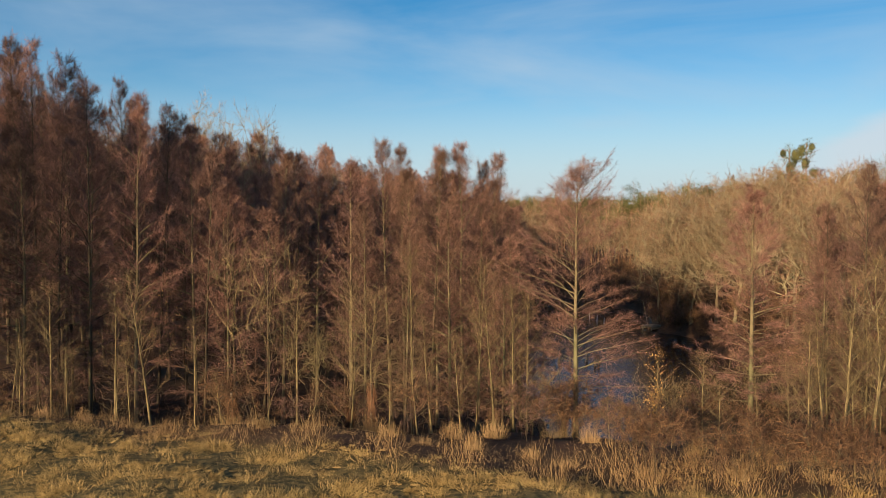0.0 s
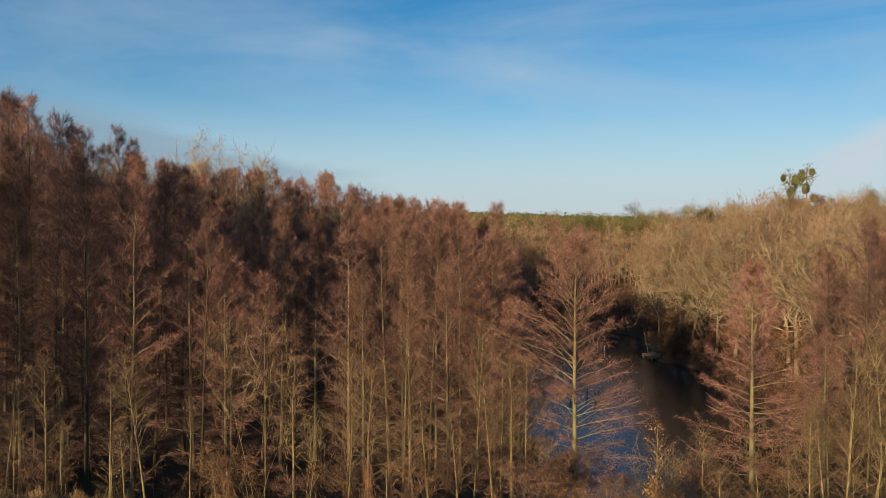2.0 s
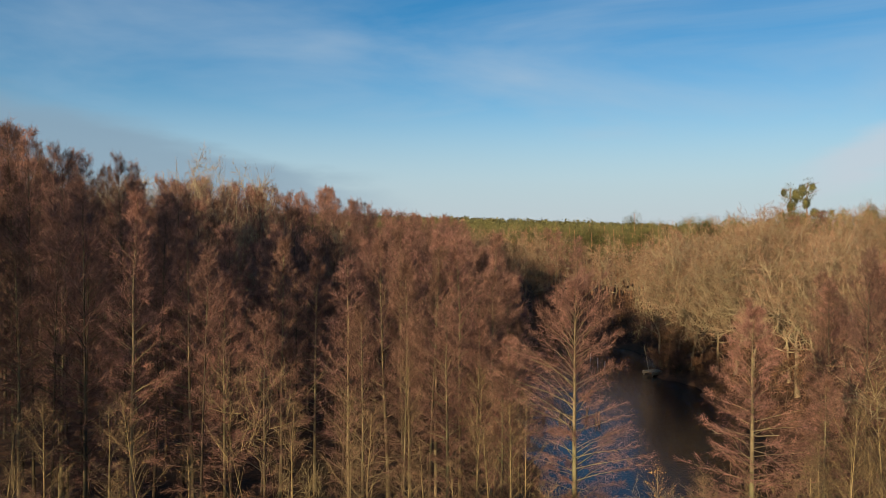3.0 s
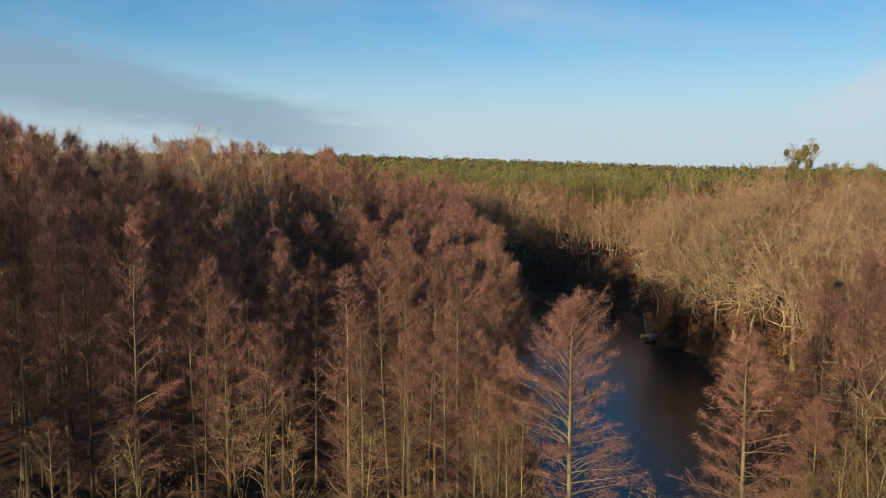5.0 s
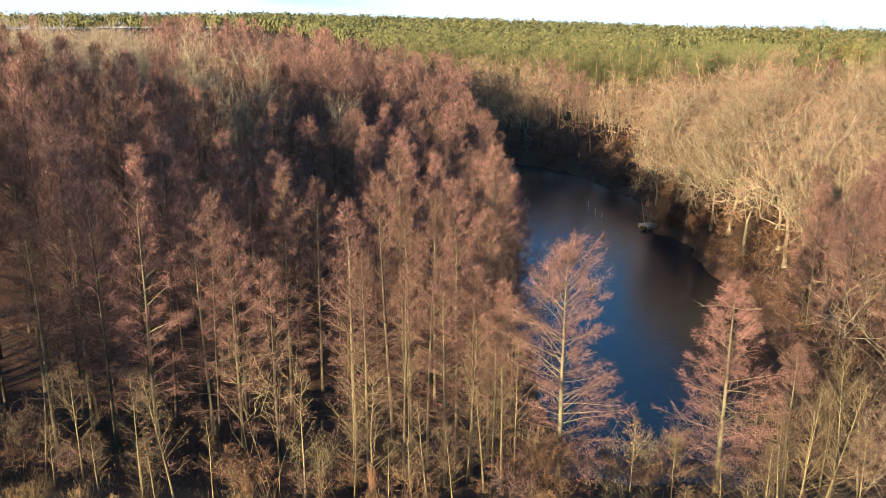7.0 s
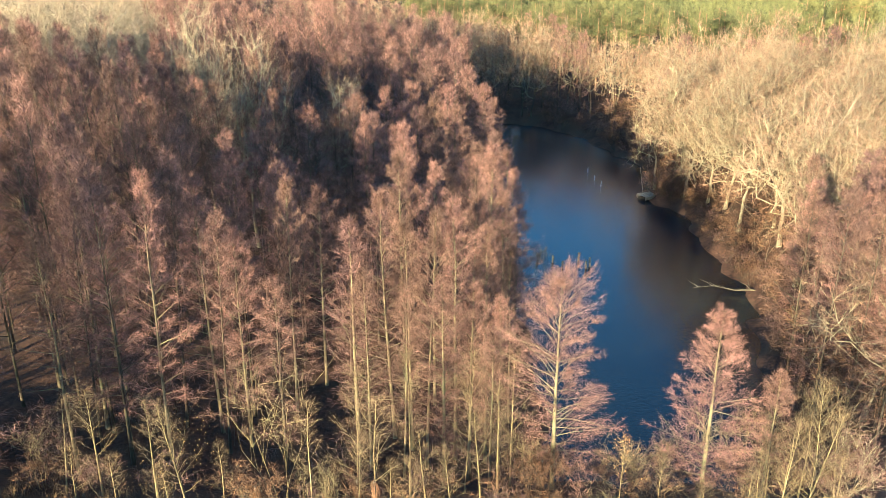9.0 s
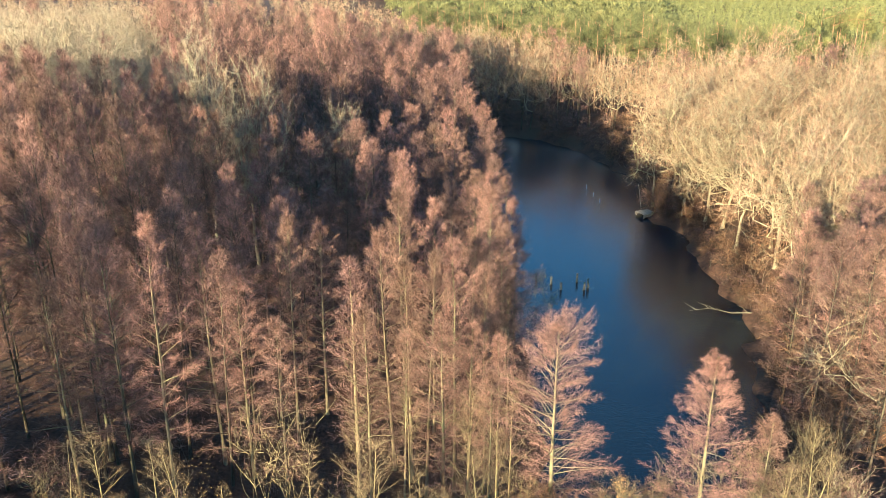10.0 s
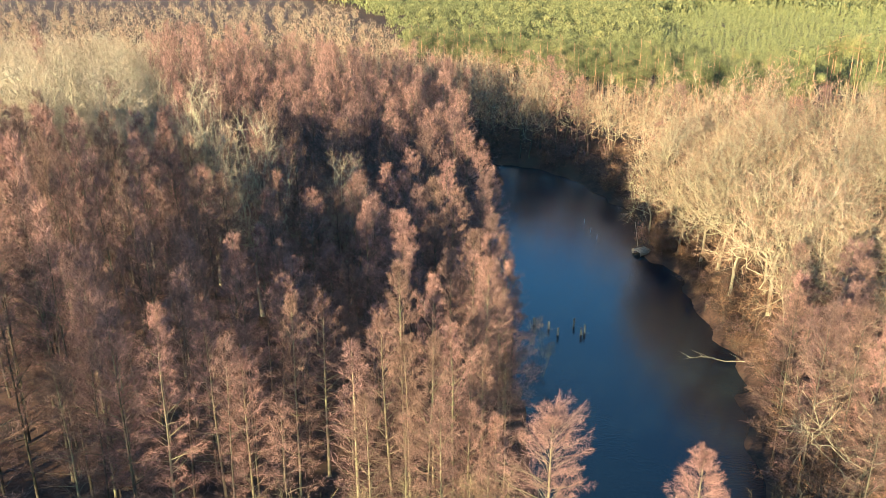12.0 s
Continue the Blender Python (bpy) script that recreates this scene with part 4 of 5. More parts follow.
def young_ground(x, y):
    """The plantation of young conifers."""
    return 0.26 + 0.025 * math.sin(y * 0.06) + 0.02 * math.sin(x * 0.11) < x / y < 0.63 and 205 + 9 * math.sin(x * 0.09) < y < 470 + 25 * math.sin(x * 0.05)


pines = [tree_kind("pine_tree", "green pine with an orange trunk at the wood's edge", "tree", "pines of the far wood", pine_meshes(18, r, 4200, 0.125, tl, 1.35)) for r, tl in ((2.8, 0.45), (3.2, 0.5), (2.5, 0.4))]
tall_pine = tree_kind("pine_tree", "lone tall pine standing above the wood, with tiered crown", "tree", "", pine_meshes(24, 2.7, 4200, 0.2, 0.34, 0.8))
for x, y, top in ((61.3, 134, 22.0), (58.6, 135.5, 21.2)):
    plant(tall_pine, x, y, (top - ground_z(x, y)) / 24)
for x, y, top in ((19.7, 190, 14.2), (45.3, 188, 17.5), (28.5, 200, 15.4), (54, 150, 16.6), (70, 132, 18.4), (74, 128, 18.4), (58.4, 133.4, 18.0), (34, 196, 14.6), (24, 203, 14.6), (50, 158, 16.2)):
    plant(pines[RNG.integers(3)], x, y, (top - ground_z(x, y)) / 18)
for y in np.arange(124, 262, 4.8):
    for x in np.arange(-10, 130, 4.6):
        px, py = x + RNG.uniform(-2, 2), y + RNG.uniform(-2, 2)
        e = pine_edge(px)
        if py < e or py > e + 52 or abs(px) > wedge(py, 4):
            continue
        if open_ground(px, py):
            continue
        plant(pines[RNG.integers(3)], px, py, RNG.uniform(0.72, 0.95), wide=RNG.uniform(0.85, 1.2))


def far_pines():
    g = Geo()
    y = 150.0
    while y < 860:
        step = max(4.4, y * 0.0165)
        w = wedge(y, 10)
        for x in np.arange(-w, w, step):
            px, py = x + RNG.uniform(-0.45, 0.45) * step, y + RNG.uniform(-0.45, 0.45) * step
            if (py < pine_edge(px) + 50 and -12 < px) or py < pine_edge(px) + 30 or math.hypot(px, py) > 790:
                continue
            if open_ground(px, py) or young_ground(px, py):
                continue
            h = RNG.uniform(11.4, 14.8) + (RNG.uniform(1, 3) if RNG.uniform() < 0.12 and y < 600 else 0)
            big = max(2.5, step * 0.6)
            n, size = (480, 0.27) if y < 260 else (190, 0.46) if y < 420 else (56, 0.30 * big)
            pine_crown(g, px, py, ground_z(px, py), h, big * RNG.uniform(0.8, 1.15), n, size, 0.55 if y < 420 else 0.95, 1.55)
        y += step
    tagged(new("pine_forest", g.mesh("pine_forest", M_NEEDLES)), "wide green pine forest reaching the horizon", "forest", kind="stuff")


far_pines()


def young_conifers():
    """Small pointed trees in close rows."""
    g = Geo()
    y = 188.0
    while y < 500:
        step = 2.5 if y < 300 else 3.6
        for x in np.arange(0.2 * y, 0.6 * y, step):
            px, py = x + RNG.uniform(-0.3, 0.3) * step, y + RNG.uniform(-0.3, 0.3) * step
            glade = 0.26 < px / py < 0.35 and 188 < py < 216
            if not young_ground(px, py) and not glade:
                continue
            h, n = RNG.uniform(6.5, 11.0) * (0.62 if glade else 1.0), 90 if y < 300 else 50
            u = RNG.uniform(0.25, 1.0, n)
            a = RNG.uniform(0, 6.3, n)
            r = step * 0.72 * (1.05 - u) * RNG.uniform(0.5, 1.0, n)
            c = np.column_stack([px + np.cos(a) * r, py + np.sin(a) * r, -2.0 + u * h])
            d = np.column_stack([np.cos(a) * 0.5, np.sin(a) * 0.5, np.full(n, 0.45)]) * RNG.uniform(0.4, 0.8, (n, 1)) * (1.0 if y < 300 else 1.4)
            w = np.column_stack([-np.sin(a), np.cos(a), np.zeros(n)]) * (0.10 if y < 300 else 0.17)
            g.add(np.stack([c - w, c + w, c + d], axis=1), np.arange(3 * n).reshape(-1, 3))
        y += step
    tagged(new("young_conifers", g.mesh("young_conifers", M_SPRUCE)), "plantation of small light green conifers in rows", "plantation", kind="stuff")


young_conifers()
stem_pine = tree_kind("pine_tree", "tall pine with a long bare sunlit trunk beside a clearing", "tree", "pines by the clearing", pine_meshes(19, 2.4, 1500, 0.2, 0.27))
for n in range(18):
    x = 88 + n * 1.5
    plant(stem_pine, x + RNG.uniform(-0.6, 0.6), 186 + RNG.uniform(-3, 4), RNG.uniform(0.9, 1.02), tilt=RNG.normal(0, 2.5))


# ---------------------------------------------------------------- shrubs and saplings by the grass
def post_mesh(name, length, radius, material, sides=8):
    g = Geo()
    polytube(g, [(0, 0, 0), (0.01, 0, length * 0.5), (0, 0.01, length), (0, 0.01, length + 0.005)], [radius, radius * 0.96, radius * 0.92, 0.002], sides)
    return g.mesh(name, material)


def leaves(geo, centres, size):
    """Small folded leaves of two faces each."""
    n = len(centres)
    d = unit(RNG.normal(0, 1, (n, 3)) + np.array([0, 0, -0.4]))
    a, b = frames_of(d)
    s = size * RNG.uniform(0.6, 1.3, (n, 1))
    v = np.stack([centres, centres + d * s * 0.5 + a * s * 0.34, centres + d * s, centres + d * s * 0.5 - a * s * 0.34 + b * s * 0.2], axis=1)
    i = np.arange(n)[:, None] * 4
    geo.add(v, np.concatenate([i + np.array([[0, 1, 2]]), i + np.array([[0, 2, 3]])]))


saplings = [tree_kind("sapling", "slender sapling with yellowish stem and bare upright twigs", "young tree", "saplings along the grass",
                      alder_meshes(6.0, r, nb, 7, 6, 0.005, lo, M_SAPLING, M_SAPTWIG, rise=(0.7, 1.6), droop=0.0, base=0.0085, lean=0.04, tl=(0.15, 0.45), limbs=9, side=0.007, thick=0.0085, profile=(0.8, 1, 0.9, 0.6, 0.35, 0.1)))
            for r, nb, lo in ((1.5, 26, 0.2), (1.1, 20, 0.28), (1.9, 30, 0.15))]
bushes = [tree_kind("willow_bush", "many-stemmed bare willow bush with ochre stems", "bush", "bushes along the grass",
                    spread_meshes(5.0, r, 4, 4, 3, 5, 1, 0.0045, 0.35, M_SAPLING, M_SAPTWIG, 0.006, 0.08, stems=st, up=3.0, tl=(0.2, 0.45), split=True, side=0.006))
          for r, st in ((1.3, 4), (1.6, 5), (1.0, 3))]
for i, (x, y, top) in enumerate(((-13.0, 35, 6.3), (-10.9, 34.5, 4.3), (-19.4, 36, 3.1), (-18.7, 37.5, 5.5), (-0.5, 36, 4.2), (-1.1, 34, 3.4), (-2.4, 35, 2.8), (-15, 36, 5.7), (-4.1, 35, 4.3),
                                 (6.8, 32, 1.6), (-13.6, 34.2, 3.4), (-14.4, 34.6, 2.6), (-9.4, 33.5, 2.2), (-6.6, 35.5, 6.0), (0.8, 35, 3.6), (2.4, 36.5, 4.6), (3.4, 38, 5.4), (-3.4, 37, 5.2), (-16.8, 35.2, 3.0),
                                 (17.6, 36, 3.6), (18.1, 35, 4.4), (15.7, 33.5, 2.4), (19.6, 36.5, 4.2), (13.6, 34, 2.0), (1.6, 40, 6.4), (-1.6, 40.5, 7.0), (-4.8, 40, 5.4), (4.4, 41.5, 4.8), (-21, 38, 4.4), (11.9, 36, 2.6), (20.6, 34.5, 3.2), (22, 37, 4.6), (14.9, 32, 4.2), (13.9, 31.5, 2.6), (12.4, 31, 1.4), (11.2, 32, 2.2), (9.6, 33, 1.8), (15.8, 32.5, 5.0), (17.0, 33.4, 6.2), (18.4, 34, 6.6), (16.4, 30, 4.0), (19.6, 35.2, 7.0), (14.2, 27, 3.4), (15.4, 27.6, 2.2), (12.8, 27.4, 1.0), (10.8, 28.6, 0.6))):
    h = top - ground_z(x, y)
    plant(saplings[i % 3], x, y, h / 6.0, wide=RNG.uniform(0.8, 1.2) * min(1.25, h / 5), tilt=RNG.normal(0, 5))
for i, (x, y, top) in enumerate(((-8.4, 36, 7.0), (-5.8, 33, 3.9), (5.2, 38.5, 1.0),
                                 (8.9, 36, 0.2), (10.6, 39, 0.6), (12.8, 40, 0.4), (16.2, 41, 1.4), (19, 40, 2.0), (-22.5, 38.5, 2.6), (4.8, 44, -0.4), (11.4, 43.6, -2.6), (14.8, 44, -2.2), (20, 44, 0.2), (24, 43, 1.6))):
    h = top - ground_z(x, y)
    plant(bushes[i % 3], x, y, h / 5.0, wide=RNG.uniform(0.9, 1.15) * min(1.2, 0.4 + h / 10))

grey_bush = tree_kind("willow_bush", "round grey-twigged bush at the water's edge", "bush", "", spread_meshes(6.0, 2.6, 7, 6, 6, 8, 1, 0.007, 0.3, M_OAK_BARK, M_GREY_TWIG, 0.008, 0.2, stems=3, up=1.0, tl=(0.25, 0.6), split=True, side=0.009))
plant(grey_bush, 21.3, 36.5, 0.85)

# two little trees that still hold withered yellow leaves
for x, y, h, n, spot in ((8.1, 30.3, 2.6, 340, 1.0), (10.2, 37.6, 5.0, 170, 0.75)):
    tr, lm, cr = alder_meshes(h, 0.32 * h, 24, 5, 3, 0.006, 0.25, M_SAPLING, M_SHRUB, rise=(0.7, 1.3), droop=0, base=0.009, lean=0.05, tl=(0.1, 0.25), limbs=5)
    t = tree_kind("leafy_sapling", "little sapling still holding withered yellow leaves", "young tree", "", (tr, lm, cr))
    co = np.array([v.co for v in cr.vertices])
    g = Geo()
    leaves(g, co[RNG.integers(0, len(co), n)] + RNG.normal(0, 0.12, (n, 3)), 0.085)
    tagged(part("foliage", g.mesh("foliage", M_DEADLEAF), t, "withered yellow leaves"), kind="stuff")
    plant(t, x, y)
g = Geo()
for x, y, z, r, n in ((-12.8, 34.8, 3.6, 1.1, 150), (-14.8, 35.6, 1.2, 0.6, 90), (-12.4, 35.0, 5.0, 0.8, 70)):
    leaves(g, np.array([x, y, z]) + RNG.normal(0, 1, (n, 3)) * np.array([r, r, r * 0.8]), 0.07)
tagged(new("clinging_leaves", g.mesh("clinging_leaves", M_DEADLEAF)), "few withered leaves still clinging to saplings", "leaves", kind="stuff")


def reed_mesh(height, spread, n):
    """A low tuft: stems from a broad base, their tips bending over."""
    g = Geo()
    a, o = RNG.uniform(0, 6.3, n), spread * RNG.uniform(0, 1, n) ** 0.6
    p0 = np.column_stack([np.cos(a) * o, np.sin(a) * o, np.zeros(n)])
    h = height * RNG.uniform(0.25, 1.0, n) * (1.05 - 0.5 * o / spread)
    p1 = p0 + np.column_stack([np.cos(a) * o * 0.35, np.sin(a) * o * 0.35, h * 0.75]) + RNG.normal(0, 0.09, (n, 3))
    tubes(g, p0, p1, 0.005, 0.004, 3)
    tip = p1 + np.column_stack([RNG.normal(0, 0.16, (n, 2)), h * RNG.uniform(-0.15, 0.35, n)])
    spikes(g, p1, tip, 0.006, 1)
    return g.mesh("tuft", M_REED)


def drape_mesh(height, radius, n):
    """Strands of dry creeper hanging all round a broken stem."""
    g = Geo()
    a, z = RNG.uniform(0, 6.3, n), height * RNG.uniform(0.2, 1.0, n)
    o = radius * (0.7 + 0.3 * np.sin(z * 3.1 + a)) * RNG.uniform(0.4, 1.0, n)
    p0 = np.column_stack([np.cos(a) * o * 0.6, np.sin(a) * o * 0.6, z])
    p1 = p0 + np.column_stack([np.cos(a) * o * 0.3 + RNG.normal(0, 0.10, n), np.sin(a) * o * 0.3 + RNG.normal(0, 0.10, n), -np.minimum(z * 0.8, RNG.uniform(0.3, 0.9, n))])
    spikes(g, p0, p1, 0.012, 3)
    return g.mesh("creeper", M_SHRUB)


def clump(name, label, category, group, me):
    e = new(name)
    tagged(e, label, category, group)
    tagged(part("tuft", me, e), kind="stuff")
    e["free"] = 1
    return e


reeds = [clump("reed_clump", "clump of dry straw-coloured reed at the grass edge", "reed", "reed clumps", reed_mesh(h, s, n)) for h, s, n in ((1.1, 0.5, 170), (0.8, 0.65, 160), (1.3, 0.45, 180))]
for i, (x, y, s) in enumerate(((-3.2, 34.5, 1.1), (-9.6, 34.4, 1.0), (6.2, 33, 0.9), (-2.2, 32.6, 0.75), (-5.6, 31.6, 0.6), (1.2, 31, 0.8), (3.4, 30.2, 0.7), (5.3, 36, 1.1), (-11.4, 32.4, 0.6), (-17.4, 34.2, 0.6),
                               (-13.2, 33.2, 0.7), (0.4, 33, 0.8), (-7.4, 32.2, 0.65), (-19.6, 34.6, 0.8), (2.2, 33.8, 1.0), (-0.8, 30.8, 0.6), (4.6, 29.2, 0.7), (-15.4, 33.6, 0.7), (7.4, 27.4, 0.9), (9.0, 28.2, 1.0), (10.2, 26.6, 0.9), (11.6, 28.0, 1.1), (12.8, 26.2, 0.9), (13.8, 28.6, 1.0), (8.2, 25.6, 0.7), (15.0, 26.6, 1.0), (9.8, 30.4, 1.1), (12.2, 30.2, 1.0))):
    plant(reeds[i % 3], x, y, s, sink=0.02, wide=s * RNG.uniform(0.8, 1.3))

for x, y, h, r in ((-3.2, 35.2, 2.4, 0.36), (-9.5, 35.4, 1.7, 0.5), (6.0, 39.0, 2.4, 0.45), (-4.3, 36.6, 2.0, 0.45)):
    e = thing("creeper_stump", "broken stem draped in hanging dry tan creeper", "stump", "draped stems", [("stem", post_mesh("stem", h * 0.97, 0.07, M_WOOD), "")])
    tagged(part("creeper", drape_mesh(h, r, 380), e, "hanging dry tan creeper"), kind="stuff")
    e.matrix_basis = pose(x, y, ground_z(x, y) - 0.1, 0, 0, RNG.uniform(0, 360))


# ---------------------------------------------------------------- undergrowth
brush = Thicket()
for i, (r, st, tw) in enumerate(((1.7, 3, M_SHRUB), (1.4, 2, M_SHRUB), (2.0, 3, M_GREY_TWIG), (1.6, 3, M_ALDER_TWIG))):
    brush.kind(i, spread_meshes(3.6, r, 3, 3, 3, 5, 1, 0.013, 0.25, M_SHADED_BARK, tw, 0.008, 0.2, stems=st, up=1.2, tl=(0.3, 0.8), plain=True))
ZONES = [("left", 16), ("bank", 125), ("shore", 130), ("near", 110), ("west", 50), ("unseen_shade", 30), ("fringe", 85), ("far", 110), ("edge", 40)]
for zone, amount in ZONES:
    for n in range(amount):
        s = RNG.uniform(0.5, 1.1)
        if zone == "left":
            x, y, pick = RNG.uniform(-30, -17) if n % 2 else RNG.uniform(-17, 6), RNG.uniform(40, 52), 2
        elif zone == "bank":
            y = RNG.uniform(46, 150)
            x, pick, s = RNG.uniform(29, min(wedge(y), 62)), int(RNG.integers(2)), s * 1.6
        elif zone == "shore":
            k = RNG.uniform(2.6, 17.0)
            p, q = POND[int(k)], POND[int(k) + 1]
            f, out = k - int(k), unit(np.array([q[1] - p[1], p[0] - q[0]])) * RNG.uniform(0.2, 3.2)
            x, y = p + (q - p) * f + out
            pick, s = int(RNG.integers(3)), s * 0.8
        elif zone == "far":
            x, y, pick, s = RNG.uniform(2, 38), RNG.uniform(128, 178), (0, 2)[n % 2], s * 1.5
            if not 0.1 < float(pond_distance(np.array([x]), np.array([y]))[0]) < 7:
                continue
        elif zone == "near":
            x, y, pick = RNG.uniform(4, 30), RNG.uniform(31.5, 47.5), n % 4 if n % 3 == 0 else n % 2
            s *= 0.75 if y > 36 else 0.5
        elif zone == "fringe":
            x, pick, s = RNG.uniform(6, 20), n % 2, s * 0.55
            y = 28.6 - 0.35 * x + max(0.0, 9 - x) * 0.6 + RNG.uniform(0, 5.0)
        elif zone == "edge":
            x, pick, s = RNG.uniform(-23, 4), (0, 1, 2)[n % 3], s * 0.62
            y = 32.2 - 0.2 * x + RNG.uniform(0, 4.5)
        elif zone == "west":
            y = RNG.uniform(56, 160)
            x, pick = RNG.uniform(1, 9), 3
        else:
            # bushes added left of the view, only to shade the low front of the wood
            y = RNG.uniform(32, 45)
            x, pick, s = -0.575 * y - RNG.uniform(4.5, 16), 2, s * 1.5
        d = float(pond_distance(np.array([x]), np.array([y]))[0])
        if d < 0.1 or (abs(x) > wedge(y, 2) and zone != "unseen_shade") or (y + 0.35 * x < 33 and zone == "near"):
            continue
        brush.put(pick, stand(x, y, s, s * RNG.uniform(1.0, 1.5), RNG.uniform(0, 360)))
brush.finish("undergrowth", "tangled bare undergrowth below the trees, with added shade bushes out of view", "undergrowth")


# ---------------------------------------------------------------- grass
def build_grass():
    g = Geo()
    n = 6400
    x, y = RNG.uniform(-24, 16, n), RNG.uniform(18, 35, n)
    keep = (y + 0.29 * x < 27.8 + RNG.normal(0, 0.9, n)) & (np.abs(x) < 0.58 * y + 2)
    x, y = x[keep], y[keep]
    z = land(x, y) - 0.04
    per = 70
    big = (0.35 + 1.4 * RNG.uniform(0, 1, len(x)) ** 2)[:, None] * (1 + 0.35 * np.sin(x * 1.9 + np.sin(y * 2.3) * 1.7))[:, None]
    a, o = RNG.uniform(0, 6.3, (len(x), per)), RNG.uniform(0, 1, (len(x), per)) ** 0.6
    base = np.stack([x, y, z], axis=1)[:, None] + np.stack([np.cos(a) * o * 0.24, np.sin(a) * o * 0.24, 0 * o], axis=-1) * big[..., None]
    tip = base + (np.stack([np.cos(a) * o * 0.18, np.sin(a) * o * 0.18, RNG.uniform(0.08, 0.26, a.shape) * (1.15 - 0.6 * o)], axis=-1) + RNG.normal(0, 0.07, (len(x), per, 3)) * np.array([1, 1, 0.3])) * big[..., None]
    spikes(g, base.reshape(-1, 3), tip.reshape(-1, 3), 0.0075, 1)
    tagged(new("grass", g.mesh("grass", M_GRASS)), "tussocky straw-coloured winter grass on the bank", "grass", kind="stuff")
    g = Geo()
    n = 8000
    x = RNG.uniform(-24, 11, n)
    y = 29.4 - 0.29 * x + RNG.normal(0, 1.8, n) + 0.8 * np.sin(x * 1.3)
    z = land(x, y)
    p0 = np.stack([x, y, z - 0.05], axis=1)
    p1 = p0 + np.column_stack([RNG.normal(0, 0.25, n), RNG.normal(0, 0.25, n), RNG.uniform(0.25, 0.95, n) * (0.7 + 0.4 * np.sin(x * 2.1))])
    spikes(g, p0, p1, 0.006, 1)
    n = 3200
    x = RNG.uniform(5, 21, n)
    y = 29.0 - 0.30 * x + RNG.normal(0, 2.4, n) + 0.8 * np.sin(x * 1.3)
    p0 = np.stack([x, y, land(x, y) - 0.05], axis=1)
    p1 = p0 + np.column_stack([RNG.normal(0, 0.25, n), RNG.normal(0, 0.25, n), RNG.uniform(0.25, 1.0, n) * (0.7 + 0.4 * np.sin(x * 2.1 + y))])
    spikes(g, p0, p1, 0.006, 1)
    tagged(new("tall_grass", g.mesh("tall_grass", M_REED)), "tall withered grass stems along the wood's edge", "grass", kind="stuff")


build_grass()


# ---------------------------------------------------------------- on and by the water
def box_mesh(name, size, material, bevel=0.02, wobble=0.0):
    bm = bmesh.new()
    bmesh.ops.create_cube(bm, size=1.0)
    for v in bm.verts:
        v.co = Vector((v.co.x * size[0], v.co.y * size[1], v.co.z * size[2])) + Vector(RNG.normal(0, wobble, 3)) if wobble else Vector((v.co.x * size[0], v.co.y * size[1], v.co.z * size[2]))
    bmesh.ops.bevel(bm, geom=bm.edges[:], offset=bevel, segments=1, affect="EDGES")
    me = bpy.data.meshes.new(name)
    bm.to_mesh(me)
    bm.free()
    me.materials.append(material)
    return me


def build_jetty():
    e = new("jetty")
    tagged(e, "small weathered wooden fishing jetty on the shore", "jetty")
    e.matrix_basis = pose(30.2, 113.8, WATER, 0, 0, 25)
    plank = box_mesh("plank", (0.24, 2.0, 0.06), M_WOOD)
    for i in range(9):
        part("plank", plank, e).location = (-1.04 + i * 0.26, 0, 0.62)
    side = box_mesh("fascia", (2.36, 0.07, 0.42), M_WOOD)
    for y in (-1.03, 1.03):
        part("fascia", side, e).location = (0, y, 0.40)
    leg = post_mesh("post", 1.9, 0.08, M_WOOD)
    for x in (-1.0, 1.0):
        for y in (-0.9, 0.9):
            part("post", leg, e).location = (x, y, -1.2)
    p = new("leaning_pole", post_mesh("leaning_pole", 4.4, 0.03, M_WOOD))
    tagged(p, "thin bare pole leaning over the water by the jetty", "pole")
    p.matrix_basis = pose(30.0, 115.4, WATER - 0.1, -22, -6, 0)


def build_snag():
    e = new("fallen_branch")
    tagged(e, "fallen bare branch reaching from the bank over the water", "branch")
    pts = np.array([(34.6, 78.0, -7.0), (33.2, 78.9, -7.2), (31.4, 79.2, -7.35), (29.4, 80.2, -7.25), (27.4, 79.6, -7.2)])
    g = Geo()
    polytube(g, pts, [0.07, 0.06, 0.05, 0.03, 0.01], 6)
    part("bough", g.mesh("bough", M_OAK_BARK, smooth=True), e)
    for i in range(14):
        f = RNG.uniform(0.25, 1.0) * 4
        k = min(int(f), 3)
        p = pts[k] + (pts[k + 1] - pts[k]) * (f - k)
        d = unit(np.array([-0.9, RNG.normal(0, 0.8), RNG.uniform(0.0, 0.7)]))
        q = p + d * RNG.uniform(0.5, 1.5)
        g = Geo()
        polytube(g, [p, (p + q) / 2 + RNG.normal(0, 0.08, 3), q], [0.025, 0.018, 0.005], 4)
        part("side_branch", g.mesh("side_branch", M_PALE_BARK), e)


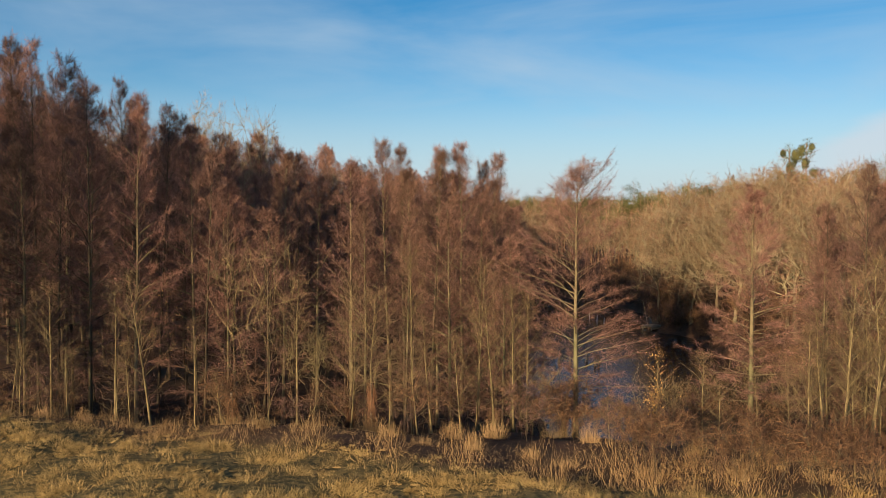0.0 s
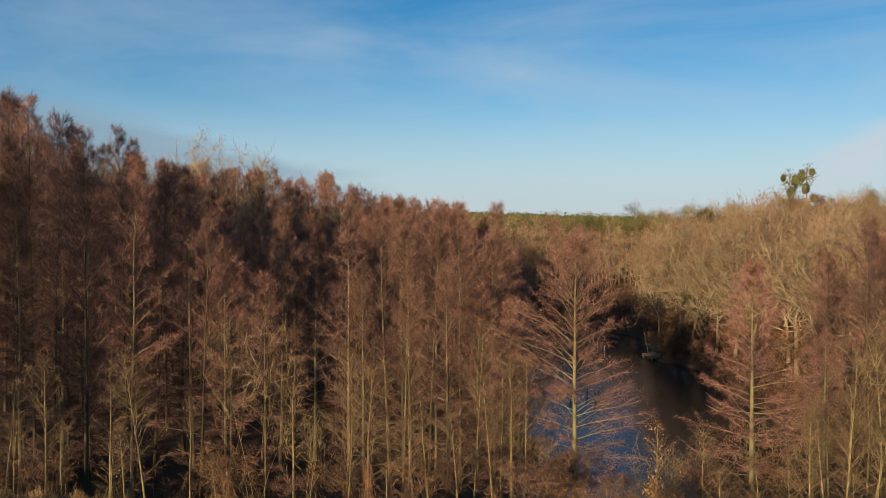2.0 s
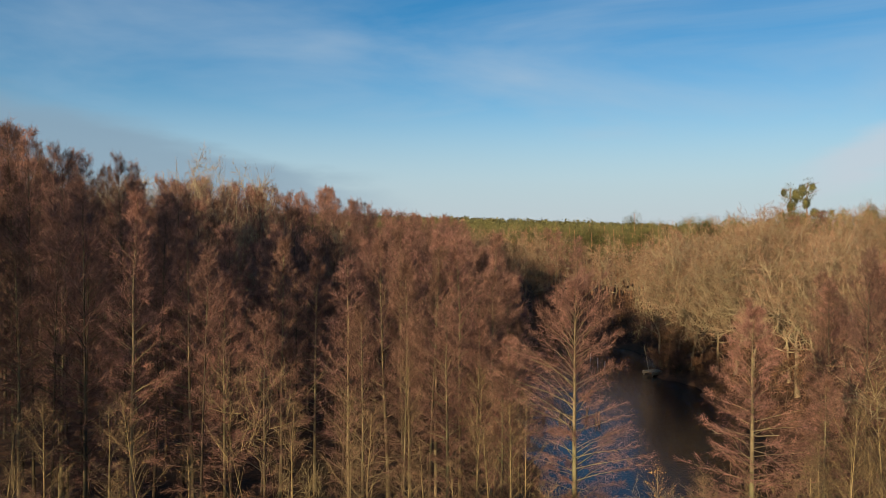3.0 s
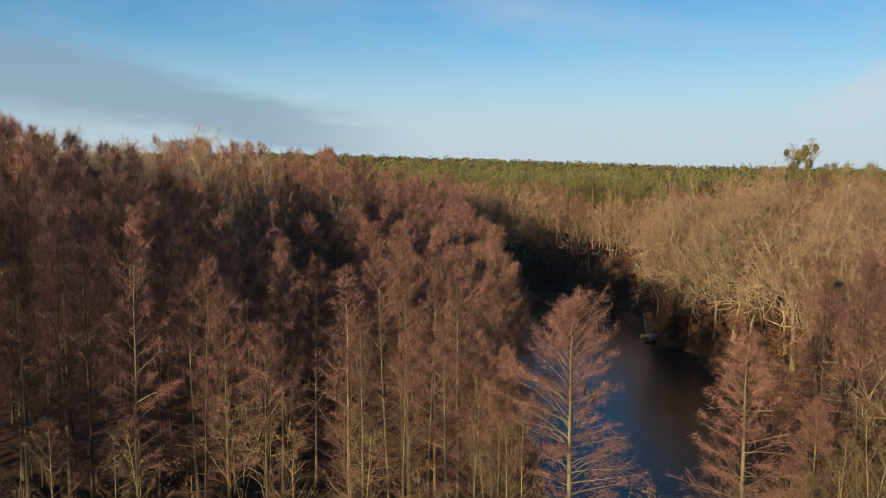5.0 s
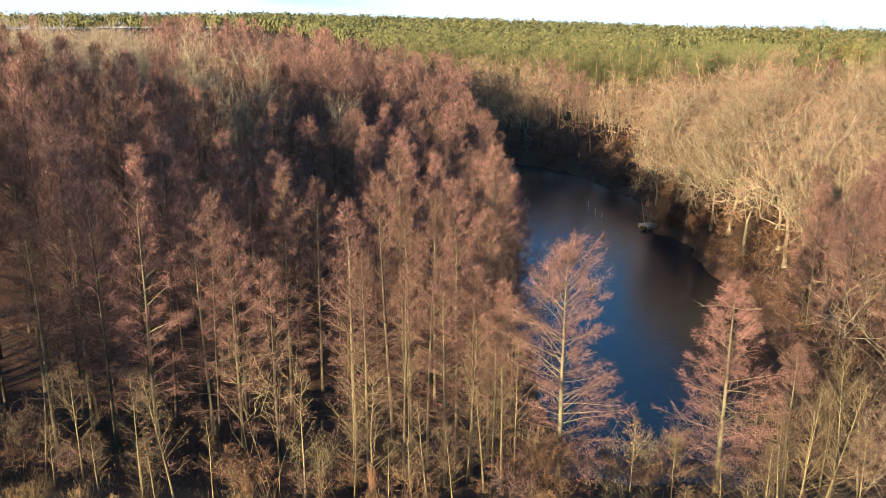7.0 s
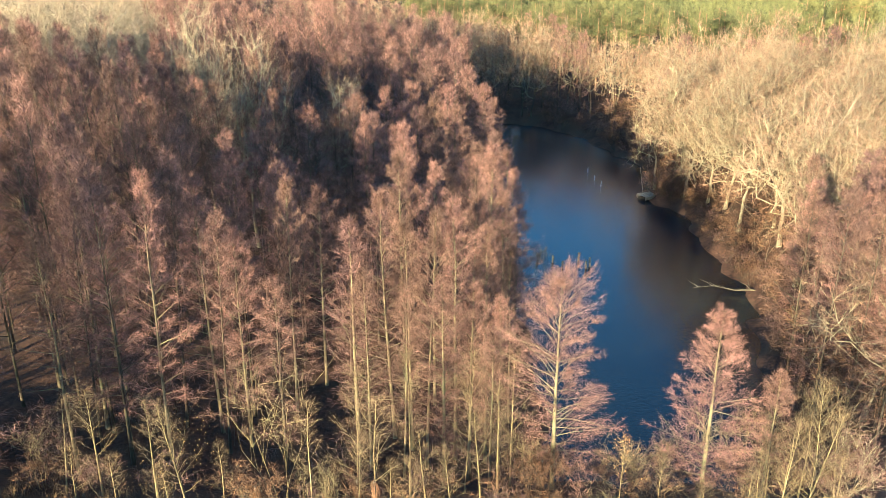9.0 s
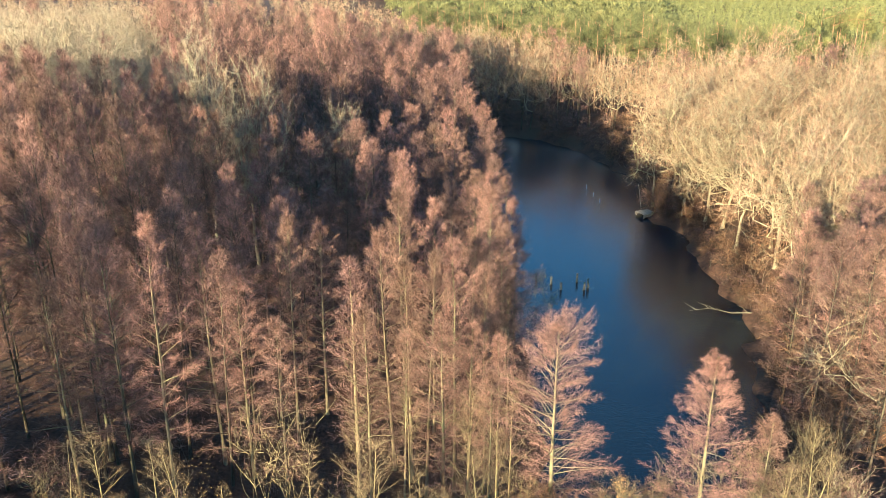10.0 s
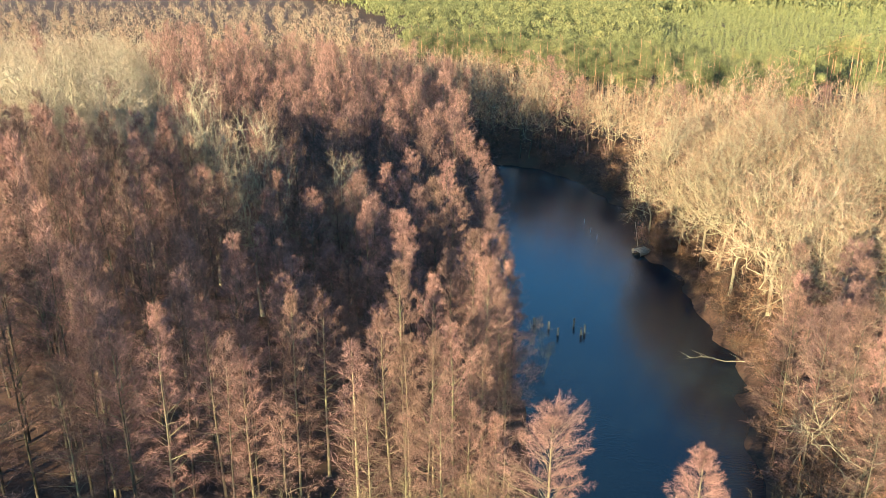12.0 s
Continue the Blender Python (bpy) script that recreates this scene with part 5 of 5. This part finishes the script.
def build_water_bits():
    stake = post_mesh("stake", 1.75, 0.05, M_WHITE)
    for i, (x, y) in enumerate(((24.4, 120.1), (24.0, 123.4), (23.7, 127.9))):
        s = new("stake", stake)
        tagged(s, "thin white stake standing in the pond", "stake", "stakes in the pond")
        s.matrix_basis = pose(x, y, WATER - 0.9, 3 * i - 3, 4 - 2 * i, 0)
    stump = post_mesh("stump", 2.0, 0.13, M_WOOD)
    for x, y, h in ((16.1, 88.8, 0.9), (17.2, 87.0, 1.1), (16.7, 86.6, 0.7), (13.0, 88.2, 0.6), (13.9, 86.6, 0.7), (11.4, 89.3, 0.6)):
        s = new("tree_stump", stump)
        tagged(s, "broken stump of a drowned tree in the pond", "stump", "stumps in the pond")
        s.matrix_basis = pose(x, y, WATER - 0.9, RNG.normal(0, 3), RNG.normal(0, 3), 0) @ Matrix.Diagonal((1, 1, 0.75 + h * 0.25, 1))
        plant_reed = copy_thing(reeds[1], Matrix.Identity(4))
        plant_reed.matrix_basis = pose(x + 0.15, y - 0.1, WATER - 0.3, 0, 0, RNG.uniform(0, 360)) @ Matrix.Diagonal((0.7, 0.7, 0.8, 1))
        plant_reed["label"] = "small tuft of dry reed standing in the pond"
    for x, y, s in ((10.4, 84, 0.8), (11.6, 80.5, 0.9), (10.8, 76.4, 0.9)):
        b = copy_thing(bushes[2], Matrix.Identity(4))
        b.matrix_basis = pose(x, y, WATER - 0.4, 0, 0, RNG.uniform(0, 360)) @ Matrix.Diagonal((s, s, s * 0.9, 1))
        b["label"] = "half-drowned bare bush standing in the pond"


def boulder(x, y, z, size, turn):
    bm = bmesh.new()
    bmesh.ops.create_icosphere(bm, subdivisions=3, radius=1.0)
    off = Vector((x, y, z))
    for v in bm.verts:
        c = v.co.copy()
        c = Vector([math.copysign(abs(k) ** 0.55, k) for k in c])
        v.co = Vector((c.x * size[0], c.y * size[1], c.z * size[2])) * (1 + 0.16 * noise.noise(c * 1.4 + off))
    me = bpy.data.meshes.new("boulder")
    bm.to_mesh(me)
    bm.free()
    me.materials.append(M_STONE)
    ob = new("boulder", me)
    tagged(ob, "pale weathered boulder on the wooded bank", "boulder", "boulders on the bank")
    ob.matrix_basis = pose(x, y, z, 8, -10, turn)


build_jetty()
build_snag()
build_water_bits()
for x, y, size, turn in ((48.6, 86, (1.1, 0.8, 1.1), 20), (50.6, 85, (0.9, 0.7, 0.8), 50), (46.8, 88.5, (0.8, 1.0, 0.6), 70), (45.5, 92, (1.0, 0.7, 0.6), 10), (51.5, 82.6, (0.8, 0.9, 0.7), 35)):
    boulder(x, y, ground_z(x, y) + size[2] * 0.55, size, turn)
for ob in [o for o in scene.objects if o.get("free")]:
    for o in (*ob.children_recursive, ob):
        bpy.data.objects.remove(o)
